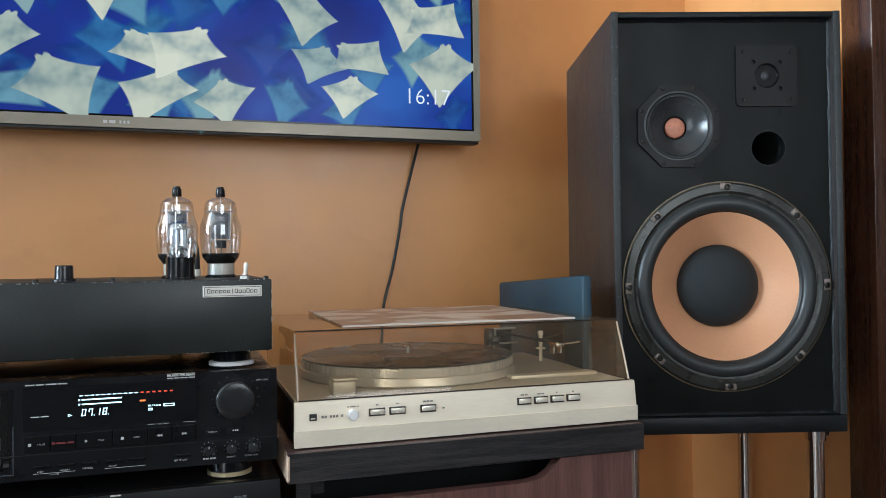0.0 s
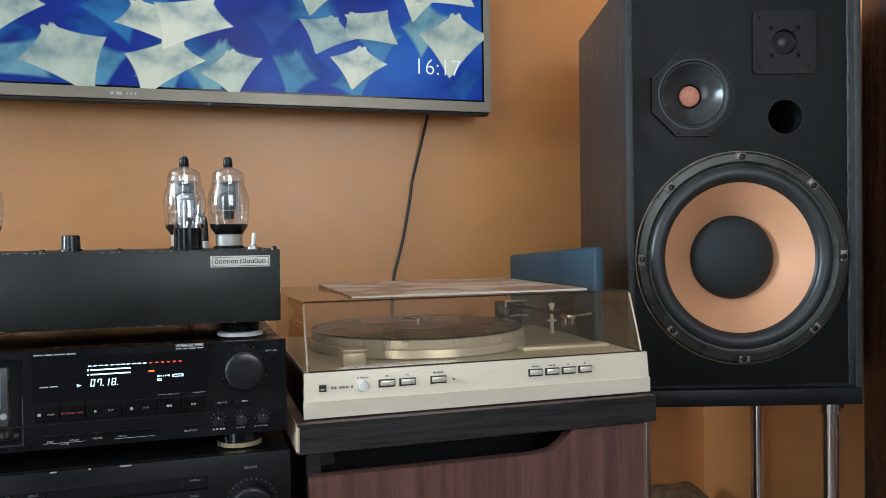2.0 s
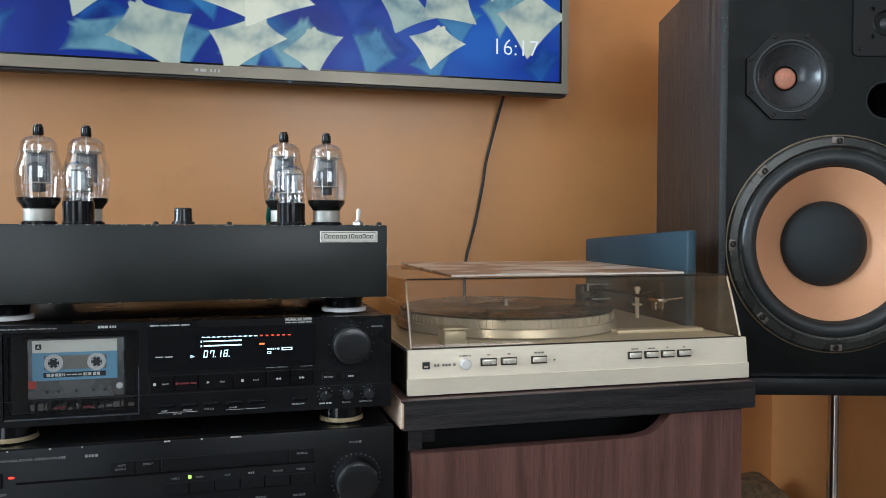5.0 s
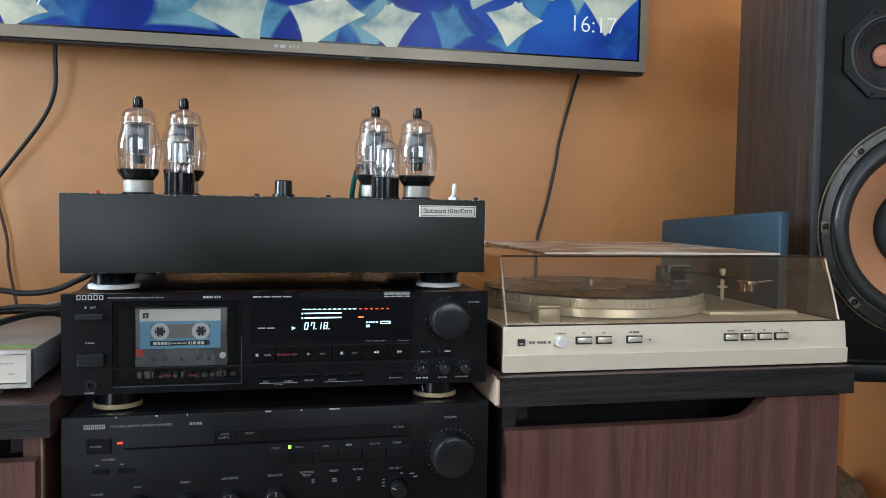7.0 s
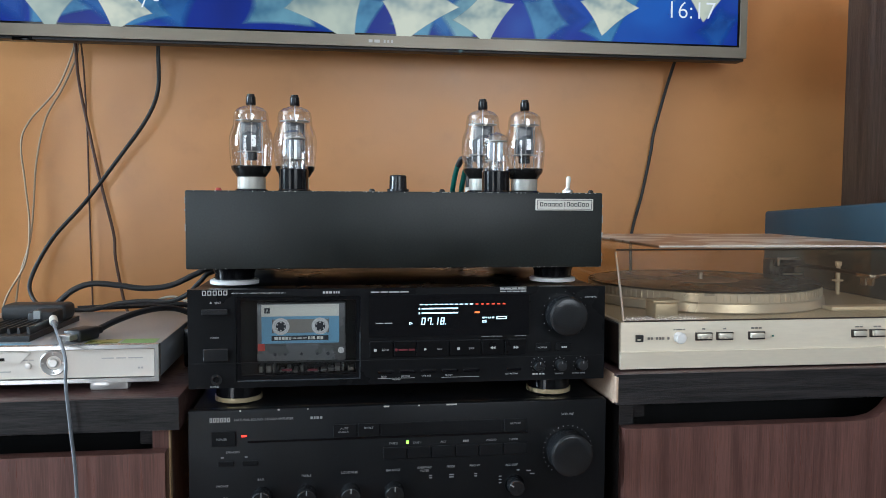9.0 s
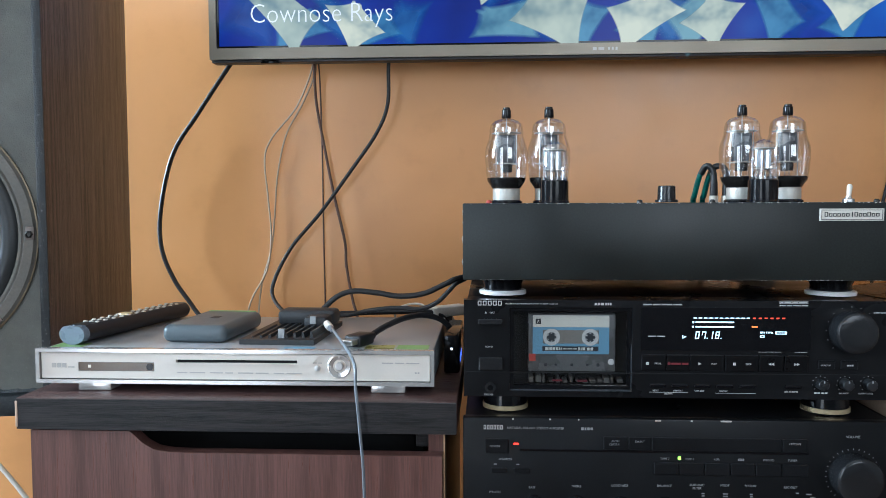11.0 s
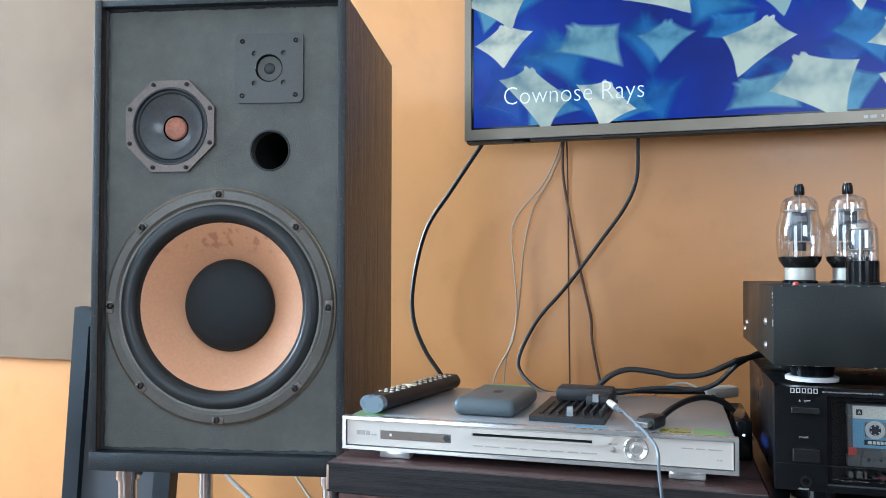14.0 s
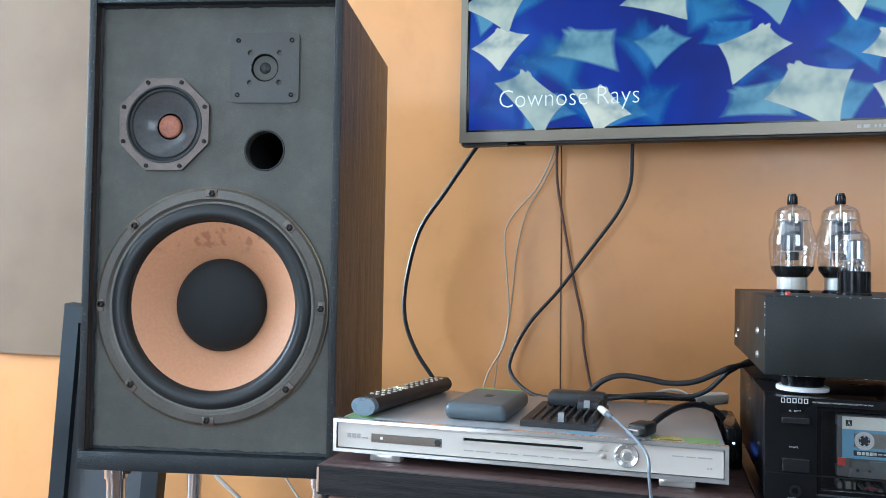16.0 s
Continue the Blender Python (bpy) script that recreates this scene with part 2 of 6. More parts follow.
M = {
    "wall": wall_paint("ochre_paint", (0.670, 0.318, 0.110)),
    "back_wall": surf("grey_wallpaper", (0.13, 0.125, 0.12), 0.8, var=0.12, scale=3),
    "plaster": surf("white_plaster", (0.80, 0.78, 0.74), 0.8, var=0.05),
    "floor": wood("floor_boards", (0.06, 0.032, 0.018), (0.13, 0.07, 0.038), (1, 12, 12), 0.35),
    "door_wood": wood("varnished_wood", (0.035, 0.013, 0.007), (0.085, 0.034, 0.017), (14, 14, 1), 0.22, 0.08, 0.6, 60),
    "hanging": tonal("beige_cloth", [(0.3, (0.155, 0.097, 0.052)), (0.5, (0.190, 0.124, 0.070)), (0.75, (0.208, 0.140, 0.083))], 0.85, 2.5),
    # ash veneer in two tones: near black for the right speaker, brown left
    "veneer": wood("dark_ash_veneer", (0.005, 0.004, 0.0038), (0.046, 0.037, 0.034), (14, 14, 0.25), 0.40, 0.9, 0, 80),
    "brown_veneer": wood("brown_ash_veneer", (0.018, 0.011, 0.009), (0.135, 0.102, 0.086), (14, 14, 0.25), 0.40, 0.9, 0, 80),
    "black_ash": wood("black_ash", (0.006, 0.006, 0.006), (0.030, 0.026, 0.026), (0.6, 14, 14), 0.45, 0.4, 0, 90, 0.3),
    "walnut": wood("walnut_laminate", (0.080, 0.035, 0.028), (0.150, 0.070, 0.056), (16, 16, 0.5), 0.32, 0.12, 0, 40),
    "wenge_top": wood("wenge_top", (0.035, 0.018, 0.016), (0.085, 0.048, 0.042), (0.8, 16, 16), 0.30, 0.2, 0, 60),
    "raw_edge": surf("raw_edge", (0.45, 0.30, 0.16), 0.7),
    "chipped": surf("chipped_edge", (0.50, 0.36, 0.26), 0.8),
    # two copies of one board paint; the left's grey sheen is in its colour
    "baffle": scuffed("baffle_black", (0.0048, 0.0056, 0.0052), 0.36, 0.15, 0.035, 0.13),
    "baffle_sheen": scuffed("baffle_sheen", (0.105, 0.107, 0.092), 0.46, 0.6, 0.10),
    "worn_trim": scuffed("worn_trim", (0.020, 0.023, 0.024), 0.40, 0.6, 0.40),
    # rims, flanges, mid cones, plates: lit and shaded copies, the glare in their colour
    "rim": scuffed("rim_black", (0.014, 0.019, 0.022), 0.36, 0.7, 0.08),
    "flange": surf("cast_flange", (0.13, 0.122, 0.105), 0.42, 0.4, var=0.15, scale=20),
    "flange_shaded": surf("shaded_cast_flange", (0.034, 0.034, 0.030), 0.30, 0.4, var=0.2, scale=20),
    "brass": surf("dull_brass", (0.20, 0.16, 0.105), 0.42, 0.7, var=0.2, scale=60),
    "rubber": surf("surround_rubber", (0.019, 0.0215, 0.022), 0.42, var=0.2),
    # same paper as the stained cone, the right speaker's weaker light in its colour
    "cone": surf("dimmed_paper_cone", (0.58, 0.29, 0.15), 0.55, var=0.05, scale=12, fine=260, bump=0.15),
    "cone_stained": stained_cone("stained_paper_cone", (0.70, 0.36, 0.19)),
    "cap": surf("cloth_cap", (0.016, 0.020, 0.022), 0.6, var=0.2, fine=900, bump=0.6, spec=0.35),
    "mid_cone_shaded": surf("mid_cone_shaded", (0.030, 0.032, 0.034), 0.24, var=0.15, fine=200),
    "rim_shaded": scuffed("rim_shaded", (0.006, 0.0075, 0.0085), 0.36, 0.5, 0.05, 0.25),
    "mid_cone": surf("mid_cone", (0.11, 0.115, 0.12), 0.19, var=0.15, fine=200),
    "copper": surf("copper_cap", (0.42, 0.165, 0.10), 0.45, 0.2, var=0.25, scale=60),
    "plate_sheen": surf("sheen_driver_plate", (0.085, 0.086, 0.078), 0.45, var=0.12),
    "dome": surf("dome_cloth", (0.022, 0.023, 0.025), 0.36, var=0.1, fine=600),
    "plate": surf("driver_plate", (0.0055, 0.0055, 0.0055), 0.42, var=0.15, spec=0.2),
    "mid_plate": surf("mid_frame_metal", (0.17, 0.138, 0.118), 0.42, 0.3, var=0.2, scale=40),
    "screw": surf("dark_screw", (0.03, 0.028, 0.025), 0.35, 0.7),
    "chrome": surf("chrome", (0.80, 0.80, 0.80), 0.10, 1.0, var=0.03, rvar=0.04, bump=0),
    # near black for recesses and seams, their shade put into the colour
    "void": surf("recess_shade", (0.004, 0.004, 0.004), 0.9, var=0.1, bump=0),
    "leatherette": surf("black_leatherette", (0.0085, 0.0110, 0.0098), 0.42, var=0.5, scale=9, fine=500, bump=0.08, spec=0.42),
    "chip": surf("bare_chips", (0.45, 0.43, 0.40), 0.7),
    "steel": surf("brushed_steel", (0.62, 0.61, 0.59), 0.28, 1.0, var=0.08, fine=300, stretch=(1, 1, 14)),
    "ring_silver": surf("bright_ring", (0.84, 0.83, 0.81), 0.28, 0.15, var=0.03, bump=0),
    "reel_window": surf("reel_window", (0.24, 0.22, 0.19), 0.3, bump=0),
    "badge": surf("badge_silver", (0.62, 0.60, 0.54), 0.45, 0.4, var=0.05),
    "door_glint": surf("door_edge_glint", (0.15, 0.17, 0.19), 0.25, 0.8, bump=0),
    "ink": surf("dark_ink", (0.03, 0.03, 0.03), 0.6, bump=0),
    "deck_black": surf("deck_black", (0.006, 0.0062, 0.007), 0.32, var=0.18, scale=12, fine=420, bump=0.1, spec=0.16),
    "gloss_black": surf("gloss_black", (0.005, 0.005, 0.006), 0.12, var=0.1, bump=0, rvar=0.03, spec=0.3),
    "knob_black": surf("knob_black", (0.012, 0.0125, 0.0135), 0.24, var=0.1, fine=300),
    "print": surf("printed_legend", (0.50, 0.50, 0.49), 0.6, var=0.05, bump=0),
    "print_dim": surf("dim_legend", (0.24, 0.24, 0.24), 0.6, var=0.05, bump=0),
    "print_red": surf("red_legend", (0.14, 0.012, 0.018), 0.6, bump=0),
    "amp_black": surf("amp_black", (0.008, 0.0083, 0.0092), 0.36, var=0.15, scale=9, fine=500, bump=0.08, spec=0.16),
    "gold": surf("gold_ring", (0.74, 0.60, 0.36), 0.26, 0.55, var=0.05, bump=0),
    "tape_body": surf("cassette_shell", (0.12, 0.12, 0.115), 0.3, var=0.1, bump=0),
    "tape_blue": surf("cassette_blue", (0.17, 0.36, 0.50), 0.5, var=0.06, bump=0),
    "tape_white": surf("cassette_white", (0.72, 0.70, 0.60), 0.5, var=0.05, bump=0),
    "tape_ink": surf("cassette_ink", (0.012, 0.014, 0.02), 0.5, bump=0),
    "hub": surf("cassette_hub", (0.62, 0.60, 0.56), 0.5, bump=0),
    "red": surf("red_plastic", (0.48, 0.05, 0.03), 0.45, bump=0),
    "champagne": surf("champagne_panel", (0.79, 0.705, 0.555), 0.38, 0.3, var=0.04, fine=420, stretch=(0.15, 1, 1), bump=0.05),
    "tt_button": surf("bright_button", (0.74, 0.69, 0.57), 0.30, 0.4, var=0.03, bump=0),
    "tt_housing": surf("lamp_housing", (0.50, 0.46, 0.36), 0.4, 0.3, var=0.06),
    "tt_print": surf("grey_print", (0.22, 0.20, 0.17), 0.6, bump=0),
    "tt_base": surf("plinth_dark", (0.025, 0.016, 0.012), 0.45, var=0.2),
    "tt_deck": surf("deck_plate", (0.46, 0.41, 0.31), 0.4, var=0.1),
    "tt_metal": surf("platter_metal", (0.66, 0.62, 0.54), 0.32, 0.5, var=0.06),
    "vinyl": surf("vinyl", (0.010, 0.008, 0.007), 0.26, var=0.1, bump=0, spec=0.25),
    "record_label": surf("record_label", (0.74, 0.50, 0.33), 0.6, var=0.1, bump=0),
    "sleeve": sleeve_mat("printed_sleeve"),
    "paper": surf("paper_edge", (0.68, 0.62, 0.54), 0.7, bump=0),
    "case_blue": surf("slate_case", (0.016, 0.045, 0.068), 0.62, var=0.12, fine=500, bump=0.2),
    "dvd_silver": surf("dvd_silver", (0.67, 0.62, 0.55), 0.36, 0.15, var=0.02, fine=500, bump=0.0, rvar=0.03),
    "dvd_top": surf("dvd_top", (0.46, 0.47, 0.48), 0.30, 0.45, var=0.02, fine=300, bump=0.03, rvar=0.02),
    "dvd_trim": surf("dvd_trim", (0.62, 0.60, 0.57), 0.17, 0.65, var=0.02, bump=0, rvar=0.02),
    "dvd_print": surf("dvd_print", (0.43, 0.41, 0.38), 0.4, 0.2, var=0.02, bump=0),
    "dvd_window": surf("dvd_window", (0.12, 0.080, 0.048), 0.12, var=0.1, bump=0),
    "remote_body": surf("remote_body", (0.012, 0.013, 0.015), 0.42, var=0.1),
    "remote_tip": surf("remote_tip", (0.17, 0.21, 0.25), 0.3, var=0.1),
    "remote_key": surf("remote_key", (0.62, 0.60, 0.52), 0.5, var=0.1),
    "grey_shell": surf("grey_shell", (0.085, 0.105, 0.115), 0.42, var=0.06, fine=500),
    "sticker_yellow": surf("sticker_yellow", (0.42, 0.40, 0.12), 0.3, 0.2, var=0.3, scale=60, bump=0),
    "lime": surf("lime_line", (0.24, 0.40, 0.14), 0.35, 0.3),
    "bracket": surf("bracket_plastic", (0.022, 0.023, 0.024), 0.45, var=0.15),
    "bracket_grey": surf("bracket_grey", (0.30, 0.31, 0.31), 0.5),
    "cable_black": surf("cable_black", (0.010, 0.010, 0.011), 0.40, var=0.15, bump=0),
    "cable_brown": surf("cable_brown", (0.085, 0.035, 0.018), 0.5, var=0.15, bump=0),
    "cable_beige": surf("cable_beige", (0.44, 0.33, 0.22), 0.5, var=0.1, bump=0),
    "cable_grey": surf("cable_grey", (0.16, 0.18, 0.20), 0.4, var=0.1, bump=0),
    "cable_white": surf("cable_white", (0.70, 0.66, 0.58), 0.5, var=0.05, bump=0),
    "cable_green": surf("cable_green", (0.005, 0.14, 0.11), 0.45, var=0.1, bump=0),
    "tv_frame": surf("tv_frame_metal", (0.245, 0.214, 0.165), 0.38, 0.4, var=0.04, fine=400, stretch=(0.1, 1, 1), bump=0.03),
    "tv_back": surf("tv_back", (0.012, 0.012, 0.012), 0.5),
    "screen": screen_mat("lit_screen"),
    "ray_deep": ray_mat("screen_shape_deep", [(0.0, (0.01, 0.05, 0.42)), (0.5, (0.03, 0.16, 0.50)), (1.0, (0.07, 0.30, 0.55))], 0.75),
    "ray_mid": ray_mat("screen_shape_mid", [(0.0, (0.05, 0.24, 0.55)), (0.5, (0.16, 0.40, 0.56)), (1.0, (0.34, 0.56, 0.56))], 0.8),
    "ray_near": ray_mat("screen_shape_near", [(0.0, (0.34, 0.50, 0.50)), (0.3, (0.66, 0.72, 0.58)), (0.6, (0.86, 0.86, 0.66)), (1.0, (1.0, 0.98, 0.76))], 0.85),
    "screen_text": glow("screen_text", (0.92, 0.94, 0.96), 1.0),
    "vfd": glow("display_cyan", (0.70, 0.93, 1.0), 2.2),
    "vfd_red": glow("display_red", (1.0, 0.10, 0.05), 1.3),
    "vfd_orange": glow("display_orange", (1.0, 0.22, 0.05), 2.0),
    "led_red": glow("led_red", (1.0, 0.035, 0.02), 4.0),
    "led_green": glow("led_green", (0.45, 1.0, 0.10), 2.5),
    "led_white": glow("led_white", (0.85, 0.92, 1.0), 3.0),
    "led_blue": glow("led_blue", (0.10, 0.22, 1.0), 1.2),
    "glass": clear("tube_glass", (0.955, 0.965, 0.97), 0.02, 2.2),
    "pane": clear("window_pane", (0.95, 0.96, 0.96), 0.01),
    "deck_pane": clear("deck_pane", (0.86, 0.87, 0.88), 0.02, 1.35),
    "smoked": clear("smoked_acrylic", (0.955, 0.87, 0.73), 0.05, 1.5, 0.05),
    "acrylic_edge": surf("acrylic_edge", (0.55, 0.45, 0.36), 0.12, var=0.05, bump=0, spec=0.8),
    "anode": surf("anode_grey", (0.10, 0.105, 0.115), 0.30, 0.5, var=0.12, scale=60),
    "anode_bright": surf("anode_bright", (0.42, 0.46, 0.50), 0.3, 0.3, var=0.15, scale=80),
    "mica": surf("mica", (0.55, 0.52, 0.46), 0.3, bump=0),
    "getter": surf("getter_black", (0.012, 0.011, 0.010), 0.18, var=0.1, bump=0),
    "sack": tonal("coarse_sack", [(0.35, (0.14, 0.10, 0.055)), (0.6, (0.26, 0.19, 0.11))], 0.95, 60),
    "grille_cloth": surf("grille_cloth", (0.075, 0.078, 0.085), 0.9, var=0.15, fine=700, bump=0.4),
    "grille_frame": surf("grille_frame", (0.007, 0.013, 0.018), 0.5, var=0.15),
}

# ---------------------------------------------------------------- builders


def link(name, bm, material, parent=None, label="", smooth=False):
    me = bpy.data.meshes.new(name)
    bmesh.ops.recalc_face_normals(bm, faces=bm.faces)
    bm.to_mesh(me)
    bm.free()
    me.materials.append(M[material])
    if smooth:
        for p in me.polygons:
            p.use_smooth = True
        me.set_sharp_from_angle(angle=radians(24))
    ob = new(name, me)
    ob.parent = parent
    if label:
        ob["label"] = label
    return ob


def part(name, bm, material, parent, label="", smooth=True):
    return link(name, bm, material, parent, label, smooth)


def thing(name, x, y, z, label, category, group="", turn=0):
    ob = new(name)
    ob.empty_display_size = 0.05
    ob.matrix_basis = pose(x, y, z, 0, 0, turn)
    return tagged(ob, label, category, group)


def shell(name, bm, material, label, category=""):
    return tagged(link(name, bm, material, None, smooth=True), label, category or name.split("_")[0], kind="structure")


def box(x0, x1, y0, y1, z0, z1, bevel=0.0, seg=2, into=None):
    bm = bmesh.new()
    bmesh.ops.create_cube(bm, size=1, matrix=Matrix.LocRotScale(((x0 + x1) / 2, (y0 + y1) / 2, (z0 + z1) / 2), None, (abs(x1 - x0), abs(y1 - y0), abs(z1 - z0))))
    if bevel:
        bmesh.ops.bevel(bm, geom=bm.edges[:], offset=bevel, segments=seg, profile=0.5, affect="EDGES")
    return merge(into, bm) if into is not None else bm


def merge(a, b):
    me = bpy.data.meshes.new("tmp")
    b.to_mesh(me)
    b.free()
    a.from_mesh(me)
    bpy.data.meshes.remove(me)
    return a


def join(*bms):
    a = bms[0]
    for b in bms[1:]:
        merge(a, b)
    return a


def placed(bm, m):
    bmesh.ops.transform(bm, matrix=m, verts=bm.verts)
    return bm


def lathe(profile, seg=40, closed=False):
    """Turn (radius, height) pairs round z."""
    bm = bmesh.new()
    rings = []
    for r, h in profile:
        if r < 1e-6:
            rings.append([bm.verts.new((0, 0, h))])
        else:
            rings.append([bm.verts.new((r * math.cos(2 * math.pi * i / seg), r * math.sin(2 * math.pi * i / seg), h)) for i in range(seg)])
    pairs = list(zip(rings, rings[1:])) + ([(rings[-1], rings[0])] if closed else [])
    for a, b in pairs:
        for i in range(seg):
            j = (i + 1) % seg
            if len(a) == 1 and len(b) == 1:
                continue
            if len(a) == 1:
                bm.faces.new((a[0], b[i], b[j]))
            elif len(b) == 1:
                bm.faces.new((a[i], a[j], b[0]))
            else:
                bm.faces.new((a[i], a[j], b[j], b[i]))
    return bm


FRONT = pose(0, 0, 0, 90)            # turns a lathe so that its height points towards the viewer (-y)


def faced(profile, x, y, z, seg=40, closed=False):
    return placed(lathe(profile, seg, closed), Matrix.Translation((x, y, z)) @ FRONT)


def disc(r, h, bevel=0.0):
    return [(0, 0), (r, 0), (r, h - bevel), (r - bevel, h), (0, h)]


def rect(x0, x1, z0, z1):
    return [(x0, z0), (x1, z0), (x1, z1), (x0, z1)]


def ring_points(cx, cz, r, n=48):
    return [(cx + r * math.cos(2 * math.pi * i / n), cz + r * math.sin(2 * math.pi * i / n)) for i in range(n)]


def sheet(outline, holes, y0, y1):
    """A plate in the xz plane from y0 (front) back to y1, with holes cut through it."""
    bm = bmesh.new()
    edges = []
    for loop in [outline] + list(holes):
        vs = [bm.verts.new((x, y0, z)) for x, z in loop]
        edges += [bm.edges.new((a, b)) for a, b in zip(vs, vs[1:] + vs[:1])]
    bmesh.ops.triangle_fill(bm, use_beauty=True, use_dissolve=False, edges=edges)
    got = bmesh.ops.extrude_face_region(bm, geom=bm.faces[:])
    bmesh.ops.translate(bm, vec=(0, y1 - y0, 0), verts=[v for v in got["geom"] if isinstance(v, bmesh.types.BMVert)])
    return bm


def smooth_path(pts, steps=8):
    p = [Vector(v) for v in pts]
    p = [2 * p[0] - p[1]] + p + [2 * p[-1] - p[-2]]
    out = []
    for i in range(1, len(p) - 2):
        for k in range(steps):
            t = k / steps
            a, b, c, d = p[i - 1], p[i], p[i + 1], p[i + 2]
            out.append(0.5 * (2 * b + (c - a) * t + (2 * a - 5 * b + 4 * c - d) * t * t + (3 * b - a - 3 * c + d) * t ** 3))
    return out + [p[-2]]


def sweep(pts, r, seg=8, steps=8):
    """A round cable along a smooth path through the points."""
    path = smooth_path(pts, steps)
    bm = bmesh.new()
    rings, up = [], Vector((0.13, 0.21, 0.97))
    for i, p in enumerate(path):
        d = (path[min(i + 1, len(path) - 1)] - path[max(i - 1, 0)]).normalized()
        side = d.cross(up)
        if side.length < 0.1:
            side = d.cross(Vector((1, 0, 0)))
        side.normalize()
        up = side.cross(d).normalized()
        rings.append([bm.verts.new(p + r * (math.cos(2 * math.pi * k / seg) * side + math.sin(2 * math.pi * k / seg) * up)) for k in range(seg)])
    for a, b in zip(rings, rings[1:]):
        for k in range(seg):
            bm.faces.new((a[k], a[(k + 1) % seg], b[(k + 1) % seg], b[k]))
    bm.faces.new(rings[0])
    bm.faces.new(rings[-1])
    return bm


def letters(text, x, y, z, height, width=0.0, align="LEFT", depth=0.0002, shear=0.0, thin=0.0):
    """Raised lettering that faces -y; x, z: its lower left (or middle) point; height of a capital."""
    cu = bpy.data.curves.new("lettering", "FONT")
    cu.body, cu.size, cu.extrude, cu.align_x, cu.shear, cu.resolution_u = text, height / 0.70, depth, align, shear, 3
    cu.offset = -thin
    ob = bpy.data.objects.new("lettering", cu)
    me = bpy.data.meshes.new_from_object(ob)
    bm = bmesh.new()
    bm.from_mesh(me)
    bpy.data.objects.remove(ob)
    bpy.data.meshes.remove(me)
    sx = 1.0
    if width and bm.verts:
        xs = [v.co.x for v in bm.verts]
        sx = width / (max(xs) - min(xs))
    return placed(bm, Matrix.Translation((x, y, z)) @ FRONT @ Matrix.Diagonal((sx, 1, 1, 1)))


def bars(x0, x1, y, z, h, pattern, depth=0.0003):
    """A row of plain bars in place of a mark: pattern gives the widths of bar and gap in turn."""
    bm = bmesh.new()
    k, x = (x1 - x0) / sum(pattern), x0
    for i, w in enumerate(pattern):
        if i % 2 == 0:
            box(x, x + w * k, y - depth, y + depth, z, z + h, into=bm)
        x += w * k
    return bm


def blocks(x0, x1, y, z, h, n, gap=0.28, stroke=0.16, tall=(), depth=0.0003):
    """A maker's mark as a row of plain hollow blocks; those in tall stand higher."""
    bm = bmesh.new()
    step = (x1 - x0) / n
    w = step * (1 - gap)
    for i in range(n):
        hh, t = h * (1.35 if i in tall else 1.0), h * stroke
        a = x0 + i * step
        merge(bm, sheet(rect(a, a + w, z, z + hh), [rect(a + t, a + w - t, z + t, z + hh - t)], y - depth, y + depth))
    return bm


def seven(text, x, y, z, h, into):
    """Slanted seven-segment figures."""
    lit = {"0": "abcdef", "1": "bc", "2": "abged", "7": "abcf", "8": "abcdefg", "6": "acdefg"}
    w, t = h * 0.55, h * 0.13
    for ch in text:
        if ch == ".":
            box(x - h * 0.12, x + h * 0.02, y - 0.0003, y, z, z + t, into=into)
            x += h * 0.12
            continue
        segs = {"a": (0, w, h - t, h), "g": (0, w, h / 2 - t / 2, h / 2 + t / 2), "d": (0, w, 0, t), "f": (0, t, h / 2, h), "b": (w - t, w, h / 2, h),
                "e": (0, t, 0, h / 2), "c": (w - t, w, 0, h / 2)}
        for s in lit[ch]:
            a, b, c, d = segs[s]
            piece = box(x + a, x + b, y - 0.0003, y, z + c, z + d)
            for v in piece.verts:
                v.co.x += (v.co.z - z) * 0.14
            merge(into, piece)
        x += h * 0.86
    return into


# ---------------------------------------------------------------- room
T = 0.12
shell("floor", box(WALL_W - T, WALL_E + T, WALL_S - T, WALL_N + T, -0.1, 0), "floor", "brown wooden floor boards", "floor")
shell("ceiling", box(WALL_W - T, WALL_E + T, WALL_S - T, WALL_N + T, CEIL, CEIL + 0.1), "plaster", "plain white plaster ceiling", "ceiling")
shell("wall_north", box(WALL_W - T, WALL_E + T, WALL_N, WALL_N + T, 0, CEIL), "wall", "satin ochre orange painted wall behind the equipment", "wall")
shell("wall_east", box(WALL_E, WALL_E + T, 0.185, WALL_N, 0, CEIL), "wall", "ochre painted side wall beside a wooden door", "wall")
shell("wall_east_rest", box(WALL_E, WALL_E + T, WALL_S, -0.72, 0, CEIL), "back_wall", "grey papered side wall beyond the door", "wall")
shell("wall_east_over_door", box(WALL_E, WALL_E + T, -0.72, 0.185, 2.1, CEIL), "wall", "ochre painted wall above a wooden door", "wall")
shell("wall_west", join(box(WALL_W - T, WALL_W, WALL_S, WALL_N, 0, 1.05), box(WALL_W - T, WALL_W, WALL_S, WALL_N, 2.35, CEIL),
                        box(WALL_W - T, WALL_W, WALL_S, WEST_Y0, 1.05, 2.35), box(WALL_W - T, WALL_W, WEST_Y1, WALL_N, 1.05, 2.35)), "back_wall", "grey papered painted wall with a window", "wall")
shell("wall_south", sheet(rect(WALL_W - T, WALL_E + T, 0, CEIL), [rect(xa, xb, za, zb) for xa, xb, za, zb, _, _ in SOUTH], WALL_S - T, WALL_S), "back_wall", "grey papered wall with two windows", "wall")


